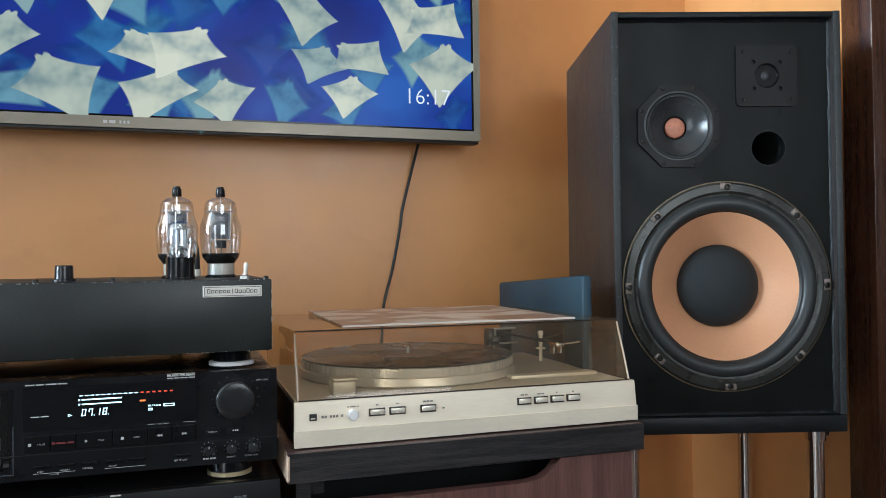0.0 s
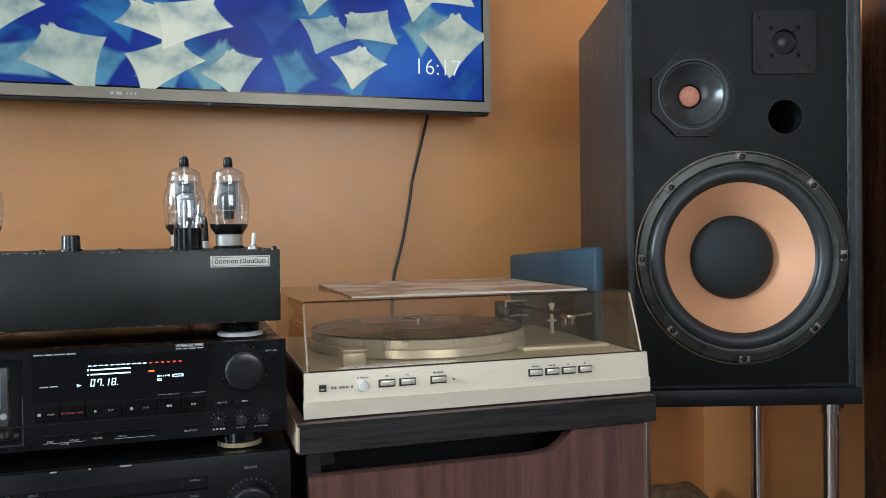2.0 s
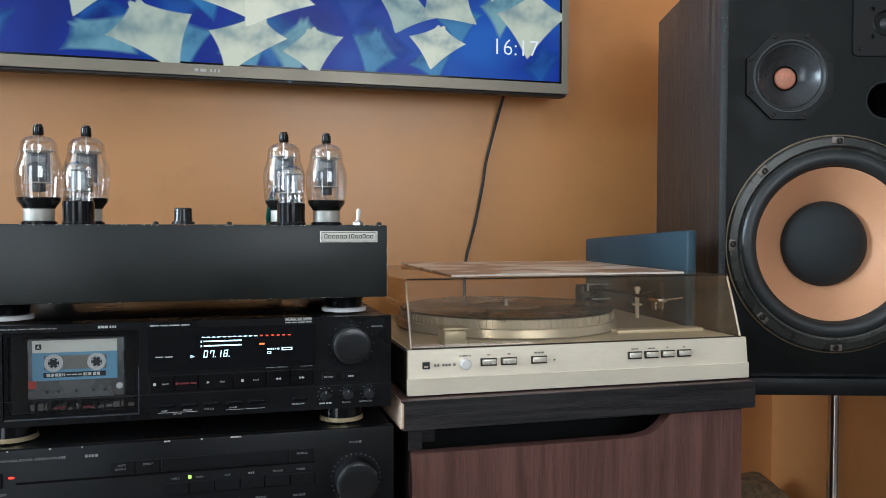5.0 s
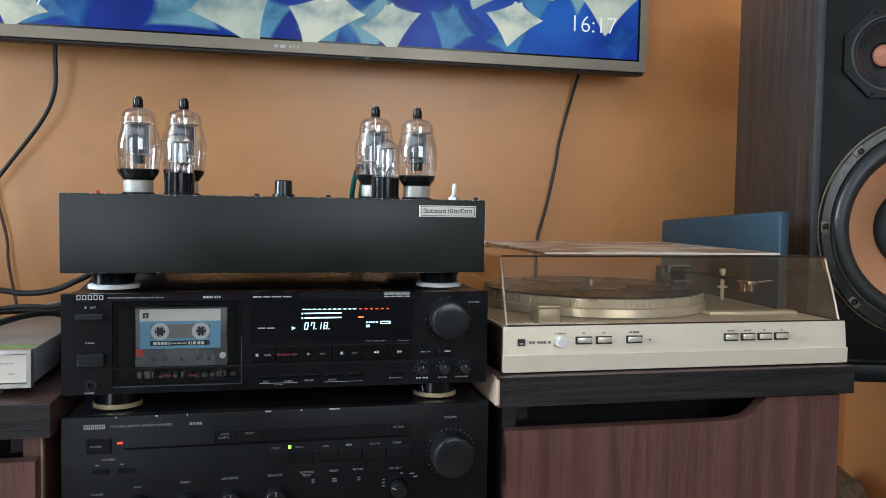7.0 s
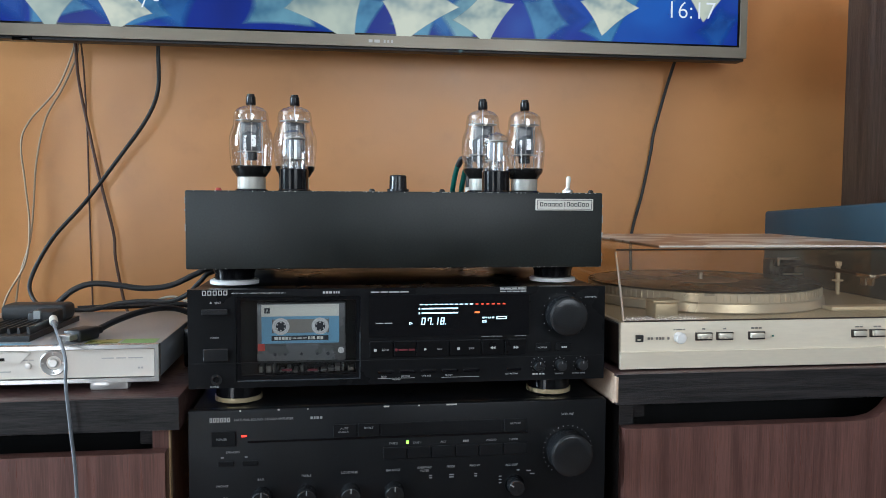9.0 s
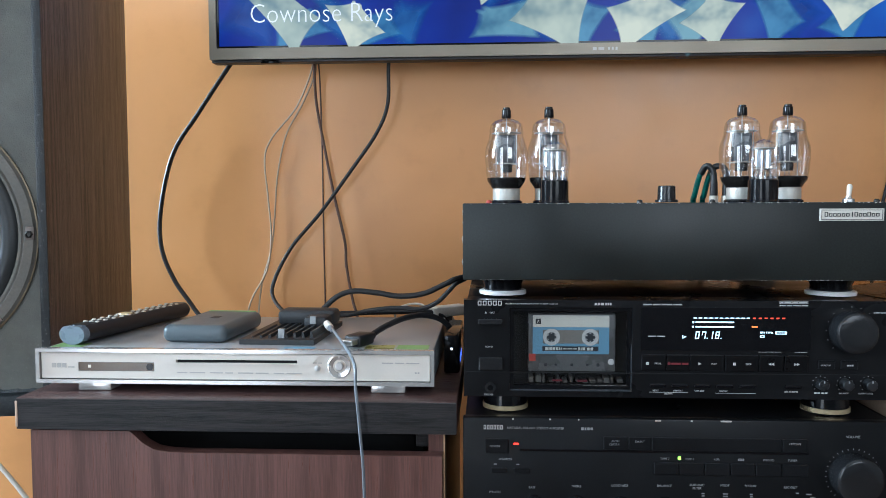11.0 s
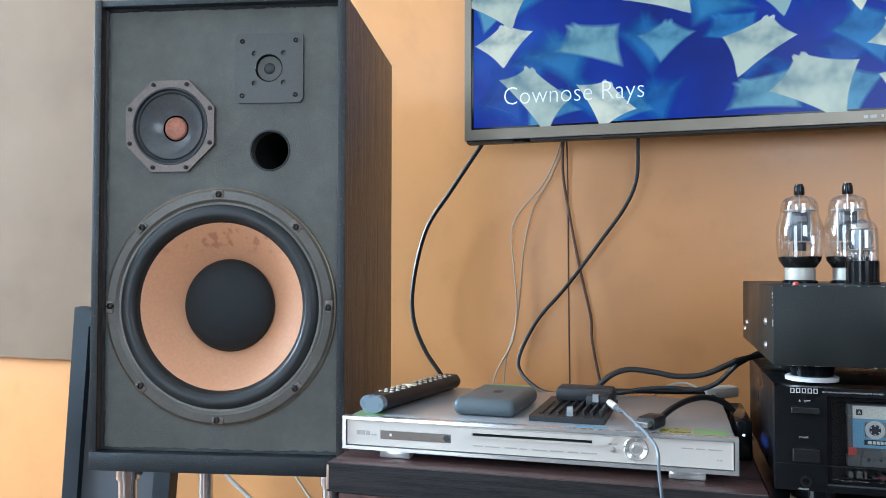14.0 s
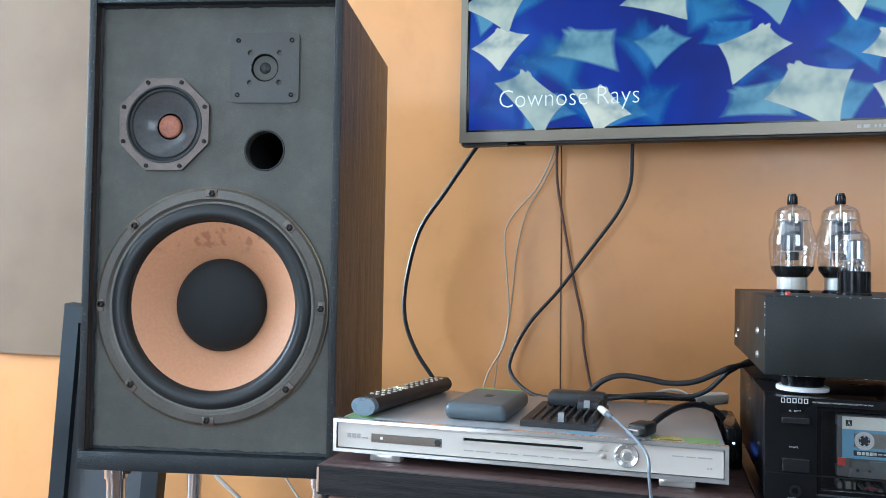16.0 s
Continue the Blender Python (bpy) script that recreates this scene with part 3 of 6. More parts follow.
def window(name, m, w, h, label):
    ob = tagged(new(name), label, "window", kind="structure")
    ob.matrix_basis = m
    part("window_frame", sheet(rect(-w / 2, w / 2, 0, h), [rect(-w / 2 + 0.06, -0.03, 0.06, h - 0.06), rect(0.03, w / 2 - 0.06, 0.06, h - 0.06)], -0.03, 0.03), "plaster", ob)
    for a, b in ((-w / 2 + 0.06, -0.03), (0.03, w / 2 - 0.06)):
        p = part("pane", box(a, b, -0.004, 0.004, 0.06, h - 0.06), "pane", ob)
        p.visible_shadow = False


for num, (xa, xb, za, zb, _, _) in enumerate(SOUTH):
    window("window_%d" % (num + 1), pose((xa + xb) / 2, WALL_S - 0.07, za), xb - xa, zb - za, "white framed window with two clear panes")
window("window_3", pose(WALL_W - 0.07, (WEST_Y0 + WEST_Y1) / 2, 1.05, 0, 0, 90), WEST_Y1 - WEST_Y0, 1.3, "white framed window with two clear panes")

door = tagged(new("door_1"), "glossy varnished brown wooden door in its casing", "door", kind="structure")
door.matrix_basis = pose(WALL_E, 0, 0)
part("casing", join(box(-0.022, 0.06, 0.120, 0.185, 0, 2.1, 0.004), box(-0.022, 0.06, -0.72, -0.655, 0, 2.1, 0.004), box(-0.022, 0.06, -0.655, 0.120, 2.035, 2.1, 0.004)), "door_wood", door)
part("door_panel", join(box(0.012, 0.055, -0.652, 0.117, 0.01, 2.03, 0.003), box(-0.002, 0.014, -0.56, 0.02, 0.2, 0.9, 0.008), box(-0.002, 0.014, -0.56, 0.02, 1.05, 1.9, 0.008)), "door_wood", door)

# ---------------------------------------------------------------- wall hanging
bm = bmesh.new()
bmesh.ops.create_grid(bm, x_segments=40, y_segments=24, size=0.5)
for v in bm.verts:
    x, z = v.co.x, v.co.y
    v.co = Vector((x * 1.45, -0.004 - 0.006 * noise.noise((x * 5, z * 3, 0)) ** 2, (z + 0.5) * 1.55))
got = bmesh.ops.extrude_face_region(bm, geom=bm.faces[:])
bmesh.ops.translate(bm, vec=(0, 0.003, 0), verts=[v for v in got["geom"] if isinstance(v, bmesh.types.BMVert)])
hang = thing("wall_hanging", -1.82, WALL_N - 0.006, 0.612, "faded beige stained cloth hanging flat on the ochre wall", "wall hanging")
part("cloth", bm, "hanging", hang)

# ---------------------------------------------------------------- television
TX0, TX1, TZ0, TZ1, TY = -0.467, 0.901, 1.061, 1.857, 0.571
tv = thing("television", (TX0 + TX1) / 2, TY, TZ0, "large silver-framed television on the wall showing a blue picture", "television")
W2, H = (TX1 - TX0) / 2, TZ1 - TZ0
part("bezel", sheet(rect(-W2, W2, 0, H), [rect(-W2 + 0.0125, W2 - 0.0125, 0.0195, H - 0.0125)], 0, 0.016), "tv_frame", tv, "brushed silver frame")
part("back_cover", join(box(-W2 + 0.004, W2 - 0.004, 0.0165, 0.035, 0.003, H - 0.004, 0.003), box(-0.45, 0.45, 0.034, 0.062, 0.0, 0.45, 0.01)), "tv_back", tv, "black plastic back")
part("lower_lip", box(-W2 + 0.003, W2 - 0.003, 0.004, 0.030, -0.005, -0.0002, 0.001), "tv_back", tv, "black lower edge")
part("wall_mount", box(-0.2, 0.2, 0.062, WALL_N - TY, 0.12, 0.4), "tv_back", tv)
part("infrared_window", box(-W2 + 0.09, -W2 + 0.125, 0.004, 0.02, -0.007, 0.0005, 0.002), "gloss_black", tv)
part("inner_border", sheet(rect(-W2 + 0.0126, W2 - 0.0126, 0.0196, H - 0.0126), [rect(-W2 + 0.0165, W2 - 0.0165, 0.0235, H - 0.0165)], 0.0035, 0.0155), "gloss_black", tv, "thin black border")
screen = part("screen", box(-W2 + 0.0166, W2 - 0.0166, 0.005, 0.0155, 0.0236, H - 0.0166), "screen", tv, "glowing deep blue picture")
part("maker_mark", bars(-0.012, 0.03, -0.0004, 0.007, 0.005, (2, 1, 3, 2, 1, 1, 1, 1, 1)), "print", tv)


def ray_outline(n=9):
    """A flat swimming shape: blunt two-lobed head, pointed wings, hollow trailing edges, short tail."""
    half = [(0.0, 0.440), (0.045, 0.475), (0.085, 0.455), (0.100, 0.400)]
    for ctrl, end in (((0.27, 0.25), (0.57, 0.14)), ((0.25, -0.13), (0.07, -0.44))):
        ax, az = half[-1]
        for k in range(1, n):
            t = k / (n - 1)
            half.append((ax * (1 - t) ** 2 + 2 * ctrl[0] * t * (1 - t) + end[0] * t * t, az * (1 - t) ** 2 + 2 * ctrl[1] * t * (1 - t) + end[1] * t * t))
    half.append((0.010, -0.52))
    return half + [(-x, z) for x, z in reversed(half)][:-1]


def ray_mesh(inner, shear):
    """The flat shape with an edge that thins out towards its border."""
    bm = bmesh.new()
    soft = bm.verts.layers.float.new("soft")
    pts = [(x + shear * z, z) for x, z in ray_outline()]
    rings = []
    for k, f in ((1.0, 0.0), (inner, 1.0)):
        ring = []
        for x, z in pts:
            v = bm.verts.new((x * k, 0, z * k))
            v[soft] = f
            ring.append(v)
        rings.append(ring)
    for i in range(len(pts)):
        j = (i + 1) % len(pts)
        bm.faces.new((rings[0][i], rings[0][j], rings[1][j], rings[1][i]))
    mid = bm.verts.new((0, 0, 0.05))
    mid[soft] = 1.0
    for i in range(len(pts)):
        bm.faces.new((rings[1][i], rings[1][(i + 1) % len(pts)], mid))
    me = bpy.data.meshes.new("pale_shape")
    bm.to_mesh(me)
    bm.free()
    return me


rng = random.Random(23)
layer = 0
for mat, inner, cols, rows, smin, smax, skip in (("ray_deep", 0.50, 13, 8, 0.09, 0.15, 0.35), ("ray_mid", 0.78, 12, 8, 0.085, 0.125, 0.50), ("ray_near", 0.94, 13, 8, 0.095, 0.135, 0.24)):
    meshes = [ray_mesh(inner, sh) for sh in (-0.55, -0.25, 0.15, 0.45)]
    for me in meshes:
        me.materials.append(M[mat])
    for row in range(rows):
        for col in range(cols):
            x = -W2 + (col + 0.5 + 0.5 * (row % 2) * 0.8) * 2 * W2 / cols + rng.uniform(-0.035, 0.035)
            z = (row + 0.5) * H / rows + rng.uniform(-0.03, 0.03)
            sz = rng.uniform(smin, smax)
            tilt = rng.uniform(-38, 28)
            stretch_ = rng.uniform(0.8, 1.15)
            if rng.random() < skip or (mat == "ray_near" and (row + col) % 3 == 0):
                continue
            x = min(max(x, -W2 + 0.003 + sz * 0.56), W2 - 0.003 - sz * 0.56)
            z = min(max(z, 0.003 + sz * 0.48), H - 0.004 - sz * 0.48)
            layer += 1
            ob = new("pale_shape", meshes[rng.randrange(4)])
            ob.parent = screen
            ob.matrix_basis = Matrix.Translation((x, 0.0046 - 0.00001 * layer, z)) @ pose(0, 0, 0, 0, tilt, 0) @ Matrix.Diagonal((sz, 1, sz * stretch_, 1))
part("screen_lettering", letters("16:17", 0.744 - (TX0 + TX1) / 2, 0.0020, 1.130 - TZ0, 0.031, 0.086, thin=0.0005), "screen_text", screen)
part("screen_lettering", letters("Cownose Rays", -0.395 - (TX0 + TX1) / 2, 0.0020, 1.124 - TZ0, 0.034, 0.251, thin=0.0008), "screen_text", screen)

# ---------------------------------------------------------------- loudspeakers


def loudspeaker(x, y, z, turn, cone_paper="cone", board="baffle", sides="veneer", side_label="near-black ash veneer", frames="plate", flange_mat="flange_shaded", plate_mat="plate", cone_mat="mid_cone_shaded", rim_mat="rim_shaded"):
    sp = thing("loudspeaker", x, y, z, "large black loudspeaker with an orange cone on a chrome stand", "loudspeaker", "pair of loudspeakers", turn)
    HW, TOP, DEP, R, V = 0.177, 0.648, 0.365, 0.0095, 0.224
    for sgn in (-1, 1):
        a, b = sorted((sgn * HW, sgn * (HW - R)))
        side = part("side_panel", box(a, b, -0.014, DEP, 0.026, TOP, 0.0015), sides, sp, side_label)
        part("edge_trim", box(a - 0.0006, b + 0.0006, -0.0165, -0.0135, 0.026, TOP, 0.001), "worn_trim", side)
    part("top_panel", box(-HW + R, HW - R, -0.0155, DEP, TOP - R, TOP - 0.0005, 0.0015), rim_mat, sp)
    part("bottom_panel", box(-HW, HW, -0.018, DEP, 0.0, 0.0255, 0.002), rim_mat, sp)
    part("back_panel", box(-HW + R, HW - R, DEP - 0.015, DEP - 0.001, 0.026, TOP - R), rim_mat, sp)
    MX, MZ, TXc, TZc, PX, PZ = -0.072, 0.249 + V, 0.0675, 0.327 + V, 0.069, 0.214 + V
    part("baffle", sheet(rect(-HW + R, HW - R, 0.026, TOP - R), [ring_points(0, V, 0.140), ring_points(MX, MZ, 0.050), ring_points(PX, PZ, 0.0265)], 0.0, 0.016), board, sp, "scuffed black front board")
    # rough sealing bead round the inner edge
    x0, x1, zb, zt = -HW + R, HW - R, 0.026, TOP - R
    sides = ((x0, zb, x1, zb, 0, 1), (x1, zb, x1, zt, -1, 0), (x1, zt, x0, zt, 0, -1), (x0, zt, x0, zb, 1, 0))
    for ax, az, bx_, bz_, nx, nz in sides:
        bead, prev = bmesh.new(), None
        for k in range(121):
            t = k / 120
            px, pz = ax + (bx_ - ax) * t, az + (bz_ - az) * t
            w = 0.0036 + 0.0018 * noise.noise((px * 90, pz * 90, 1.5)) + 0.0012 * noise.noise((px * 400, pz * 400, 7))
            h = 0.0020 + 0.0012 * noise.noise((px * 160, pz * 160, 4))
            ring = [bead.verts.new((px + nx * q, -y_, pz + nz * q)) for q, y_ in ((0.0002, 0.0006), (0.0002, h + 0.001), (w * 0.55, h), (w, 0.0004))]
            if prev:
                for q in range(3):
                    bead.faces.new((prev[q], prev[q + 1], ring[q + 1], ring[q]))
            prev = ring
        part("sealing_bead", bead, rim_mat, sp, "rough dark sealing bead")
    part("port_tube", faced([(0.0265, 0.0005), (0.0285, 0.0005), (0.0285, -0.16), (0.0, -0.16), (0.0, -0.158), (0.0265, -0.158)], PX, 0, PZ), "void", sp, "dark open bass port")
    part("port_rim", faced([(0.0262, 0.0004), (0.0278, 0.0004), (0.0278, 0.0014), (0.0262, 0.0014)], PX, 0, PZ, 40, True), rim_mat, sp, "thin rim round the port")
    # woofer
    wf = part("woofer", faced([(0.138, 0.0), (0.1615, 0.0), (0.1615, 0.0035), (0.158, 0.0065), (0.147, 0.0075), (0.143, 0.0050), (0.139, 0.0045)], 0, 0, V, 72, True), flange_mat, sp, "cast flange with a brass rim")
    part("rim_line", faced([(0.1612, 0.0010), (0.1630, 0.0010), (0.1630, 0.0032), (0.1612, 0.0038)], 0, 0, V, 72, True), "brass", wf)
    prof = []
    for k in range(13):
        a = math.pi * k / 12
        prof.append((0.1295 + 0.0115 * math.cos(a), 0.001 + 0.0085 * math.sin(a)))
    part("surround", faced(prof + [(0.1145, -0.004)], 0, 0, V, 72), "rubber", wf, "black rubber roll surround")
    cone = []
    for k in range(10):
        t = k / 9
        cone.append((0.1165 - 0.052 * t, -0.002 - 0.038 * t ** 1.1))
    part("cone", faced(cone, 0, 0, V, 72), cone_paper, wf, "orange paper cone")
    cap = [(0.0655, -0.0370)] + [(0.0645 * math.cos(a), -0.0350 + 0.020 * math.sin(a)) for a in [math.pi / 2 * k / 10 for k in range(10)]] + [(0, -0.0150)]
    part("dust_cap", faced(cap, 0, 0, V, 56), "cap", wf, "black cloth dust cap")
    for k in range(8):
        a = math.pi / 2 + k * math.pi / 4
        bx, bz = 0.1535 * math.cos(a), V + 0.1535 * math.sin(a)
        lug = part("bolt", placed(join(faced([(0, 0.0065), (0.0048, 0.0065), (0.0048, 0.0105), (0.0030, 0.0115), (0.0030, 0.009), (0, 0.009)], 0, 0, 0, 6)), Matrix.Translation((bx, 0, bz))), "screw", wf)
        part("lug", placed(box(-0.010, 0.007, -0.0085, -0.0050, -0.004, 0.006, 0.001), Matrix.Translation((bx, 0, bz)) @ pose(0, 0, 0, 0, -math.degrees(a) + 90, 0)), "mid_plate", lug)
    # midrange
    oct_out = [(MX + 0.0685 * math.cos(math.pi / 8 + k * math.pi / 4), MZ + 0.0685 * math.sin(math.pi / 8 + k * math.pi / 4)) for k in range(8)]
    md = part("midrange", sheet(oct_out, [ring_points(MX, MZ, 0.0535)], -0.0055, 0.0), frames, sp, "eight-sided metal frame", smooth=False)
    part("surround", faced([(0.0545, 0.005), (0.0535, 0.0065), (0.0515, 0.0065), (0.0495, 0.0035), (0.0475, 0.0030), (0.0462, 0.0042), (0.0448, 0.003)], MX, 0, MZ, 48), "rubber", md)
    part("cone", faced([(0.0452, 0.003), (0.036, -0.0055), (0.026, -0.0115), (0.0185, -0.0142)], MX, 0, MZ, 48), cone_mat, md, "dark grey cone")
    part("dust_cap", faced([(0.0165, -0.0150), (0.0160, -0.0135), (0.0145, -0.0120), (0.010, -0.0108), (0, -0.0102)], MX, 0, MZ, 32), "copper", md, "copper coloured dust cap")
    for k in range(8):
        a = math.pi / 8 + k * math.pi / 4
        part("screw", faced([(0, 0.0050), (0.0030, 0.0050), (0.0030, 0.0072), (0.0012, 0.0078), (0.0012, 0.0065), (0, 0.0065)], MX + 0.0622 * math.cos(a), 0, MZ + 0.0622 * math.sin(a), 10), "screw", md)
    # tweeter
    tp = [(TXc + sx * 0.041 + 0.007 * math.cos(a), TZc + sz * 0.041 + 0.007 * math.sin(a)) for sx, sz, a0 in ((1, 1, 0), (-1, 1, 90), (-1, -1, 180), (1, -1, 270)) for a in [radians(a0 + 30 * q) for q in range(4)]]
    holes = [ring_points(TXc, TZc, 0.0185, 28)] + [ring_points(TXc + sx * 0.0205, TZc + sz * 0.0205, 0.0036, 12) for sx in (-1, 1) for sz in (-1, 1)]
    tw = part("tweeter", sheet(tp, holes, -0.0035, 0.0), plate_mat, sp, "square black tweeter plate", smooth=False)
    part("horn", faced([(0.0192, 0.0036), (0.0185, 0.0040), (0.0160, -0.0020), (0.0140, -0.0060), (0.0105, -0.0070)], TXc, 0, TZc, 32), "gloss_black", tw)
    part("dome", faced([(0.0115 * math.cos(a), -0.0065 + 0.0090 * math.sin(a)) for a in [math.pi / 2 * k / 8 for k in range(8)]] + [(0, 0.0026)], TXc, 0, TZc, 32), "dome", tw, "soft black dome")
    for sx in (-1, 1):
        for sz in (-1, 1):
            part("screw", faced([(0.0014, 0.0034), (0.0034, 0.0034), (0.0034, 0.0044), (0.0026, 0.0048), (0.0014, 0.0038)], TXc + sx * 0.0375, 0, TZc + sz * 0.0375, 14), "screw", tw)
    # stand
    st = thing("speaker_stand", x, y, 0, "chrome tube speaker stand with four round legs", "speaker stand", "pair of stands", turn)
    for lx, ly in ((-0.145, 0.03), (0.150, 0.03), (-0.145, 0.31), (0.150, 0.31)):
        leg = part("leg", placed(lathe([(0, 0), (0.0125, 0), (0.0125, z - 0.006), (0, z - 0.006)], 24), Matrix.Translation((lx, ly, 0))), "chrome", st)
        part("top_flange", placed(lathe([(0, z - 0.022), (0.0155, z - 0.022), (0.0155, z - 0.006), (0.026, z - 0.004), (0.026, z), (0, z)], 24), Matrix.Translation((lx, ly, 0))), "chrome", leg)
        part("set_screw", placed(lathe(disc(0.0035, 0.006), 10), Matrix.Translation((lx + 0.0145, ly, z - 0.013)) @ pose(0, 0, 0, 0, 90, 0)), "screw", leg)
    return sp


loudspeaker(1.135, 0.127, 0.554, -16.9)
# takes the paler copies, with this speaker's glare coloured in
loudspeaker(-0.692, 0.108, 0.545, 10.6, "cone_stained", "baffle_sheen", "brown_veneer", "dark brown ash veneer", "mid_plate", "flange", "plate_sheen", "mid_cone", "rim")

# ---------------------------------------------------------------- cabinets


def cabinet(x0, x1, top, thick, mirror, label):
    """Low cabinet whose front dips into a finger cut-out under a thick dark top."""
    cb = thing("cabinet", (x0 + x1) / 2, -0.012, 0, label, "cabinet", "pair of low cabinets")
    w, u = (x1 - x0) / 2, top - thick
    s = -1 if mirror else 1
    part("top_board", box(-w, w, 0, 0.50, u, top, 0.0012), "wenge_top", cb, "thick dark wenge top")
    part("front_edge", box(-w + 0.0005, w - 0.0005, -0.0012, 0.0008, u + 0.0008, top - 0.0008), "black_ash", cb, "black ash grained front edge")
    part("edge_chip", join(box(-w - 0.0008, -w + 0.0022, -0.0016, 0.006, u + 0.003, top - 0.003, 0.0008), box(-w - 0.0006, -w + 0.0006, 0.006, 0.20, u + 0.001, top - 0.001)), "chipped", cb, "bare worn edge")
    # left panel takes black for the shadow beside it; the right stays walnut
    part("side_panel", box(-w + 0.012, -w + 0.028, 0.022, 0.49, 0.0, u), "black_ash", cb)
    part("side_panel", box(w - 0.031, w - 0.015, 0.022, 0.49, 0.0, u), "walnut", cb)
    part("edge_band", box(w - 0.0152, w - 0.0135, 0.022, 0.030, 0.0, u), "raw_edge", cb, "pale edge strip")
    part("back_panel", box(-w + 0.028, w - 0.031, 0.482, 0.489, 0.06, u), "walnut", cb)
    part("bottom_board", box(-w + 0.028, w - 0.031, 0.03, 0.482, 0.06, 0.078), "walnut", cb)
    # near-black boards stand in for the shade inside the grip cut-out
    part("drawer_shade_box", join(box(-w + 0.040, w - 0.043, 0.10, 0.104, u - 0.19, u - 0.004), box(-w + 0.040, w - 0.043, 0.03, 0.45, u - 0.19, u - 0.18)), "void", cb)
    # front with the scooped opening
    a, b = -w + 0.0125, w - 0.0155
    z1, z0, drop = u - 0.0015, 0.03, 0.0262 if mirror else 0.0225
    scoop = [(px, -k * drop) for px, k in ((0.108, 0.0), (0.113, 0.19), (0.122, 0.57), (0.134, 0.86), (0.150, 0.976), (0.165, 1.0))]
    if not mirror:
        loop = [(a, z0), (b, z0), (b, z1 - drop)] + [(a + px, z1 + pz) for px, pz in reversed(scoop)] + [(a, z1)]
    else:
        loop = [(a, z0), (b, z0), (b, z1)] + [(b - px + 0.008, z1 + pz) for px, pz in scoop] + [(a, z1 - drop)]
    part("drawer_front", sheet(loop, [], 0.004, 0.021), "walnut", cb, "walnut laminate front with a scooped grip")
    part("runner_block", box(s * (w - 0.045), s * (w - 0.02), 0.03, 0.09, u - 0.022, u - 0.001, 0.001), "black_ash", cb)
    return cb


cabinet(-0.475, -0.007, 0.601, 0.034, False, "low walnut cabinet with a dark top, holding a silver disc player")
cabinet(0.444, 0.895, 0.612, 0.034, True, "low walnut cabinet with a dark top under a turntable")

# ---------------------------------------------------------------- amplifier and its base
base = thing("equipment_base", 0.217, 0.02, 0, "plain black base under the stacked equipment", "equipment base")
part("body", box(-0.205, 0.205, 0, 0.40, 0, 0.422, 0.003), "black_ash", base)

amp = thing("amplifier", 0.218, 0, 0.422, "wide black stereo amplifier with knobs and a red power light", "amplifier")
ox, oz = -0.218, -0.422                                    # from room to the thing's own places


def knob(x, z, r, depth, parent, name="knob", y=0.0, pointer=0.0, skirt=False):
    prof = [(0, 0), (r * 1.0, 0), (r, depth * 0.84), (r * 0.97, depth * 0.92), (r * 0.90, depth * 0.985), (r * 0.86, depth), (r * 0.5, depth * 1.01), (0, depth * 1.015)]
    if skirt:
        prof = [(0, 0), (r * 1.14, 0), (r * 1.12, 0.002)] + prof[1:]
    k = part(name, faced(prof, x, y, z, 44), "knob_black", parent)
    if pointer is not None:
      part("pointer", placed(box(-0.0005, 0.0005, -depth - 0.0006, -depth + 0.0006, r * 0.45, r * 0.9), Matrix.Translation((x, y, z)) @ pose(0, 0, 0, 0, pointer, 0)), "print_dim", k)
    return k


def key(x0, x1, z0, z1, parent, depth=0.002, mat="deck_black", name="button", y=0.0, tilt=0.0):
    bm = box(x0, x1, y - depth, y + 0.001, z0, z1, 0.0006, 1)
    for v in bm.verts:
        if v.co.y < y - depth * 0.5 and v.co.z < (z0 + z1) / 2:
            v.co.y += tilt
    return part(name, bm, mat, parent)


part("case", box(-0.217, 0.219, 0.010, 0.38, 0.012, 0.160, 0.002), "amp_black", amp, "black steel case")
part("front_panel", box(-0.219, 0.219, -0.002, 0.010, 0.010, 0.161, 0.0015), "amp_black", amp)
for fx in (-0.17, 0.17):
    for fy in (0.05, 0.33):
        part("foot", placed(lathe(disc(0.02, 0.012), 20), Matrix.Translation((fx, fy, 0))), "rubber", amp)
chips = bmesh.new()
for cx, cw in ((0.088, 0.002), (0.118, 0.001), (0.196, 0.006), (0.232, 0.002), (0.262, 0.011), (0.05, 0.0015)):
    box(cx + ox, cx + cw + ox, -0.0026, -0.001, 0.1592, 0.1606, into=chips)
tagged(part("chipped_edge", chips, "chip", amp, "bare chips on the front edge"), kind="stuff")
Yf = -0.002
part("power_button", box(0.022 + ox, 0.046 + ox, Yf - 0.002, Yf, 0.546 + oz, 0.561 + oz, 0.0006, 1), "amp_black", amp)
part("power_light", box(0.0515 + ox, 0.0568 + ox, Yf - 0.0006, Yf, 0.5548 + oz, 0.5568 + oz, 0.0003, 1), "led_red", amp, "glowing red power light")
part("selector_light", box(0.2195 + ox, 0.2225 + ox, Yf - 0.0006, Yf, 0.5415 + oz, 0.5450 + oz), "led_green", amp, "glowing green light")
part("control_strip", box(0.058 + ox, 0.350 + ox, Yf - 0.0008, Yf + 0.001, 0.5485 + oz, 0.5505 + oz), "gloss_black", amp)
for a, b in ((0.144, 0.168), (0.1695, 0.192), (0.193, 0.322), (0.324, 0.349)):
    key(a + ox, b + ox, 0.5512 + oz, 0.5645 + oz, amp, 0.0015, "amp_black", "button", Yf)
sel = (0.195, 0.2205, 0.246, 0.272, 0.297, 0.3235, 0.350)
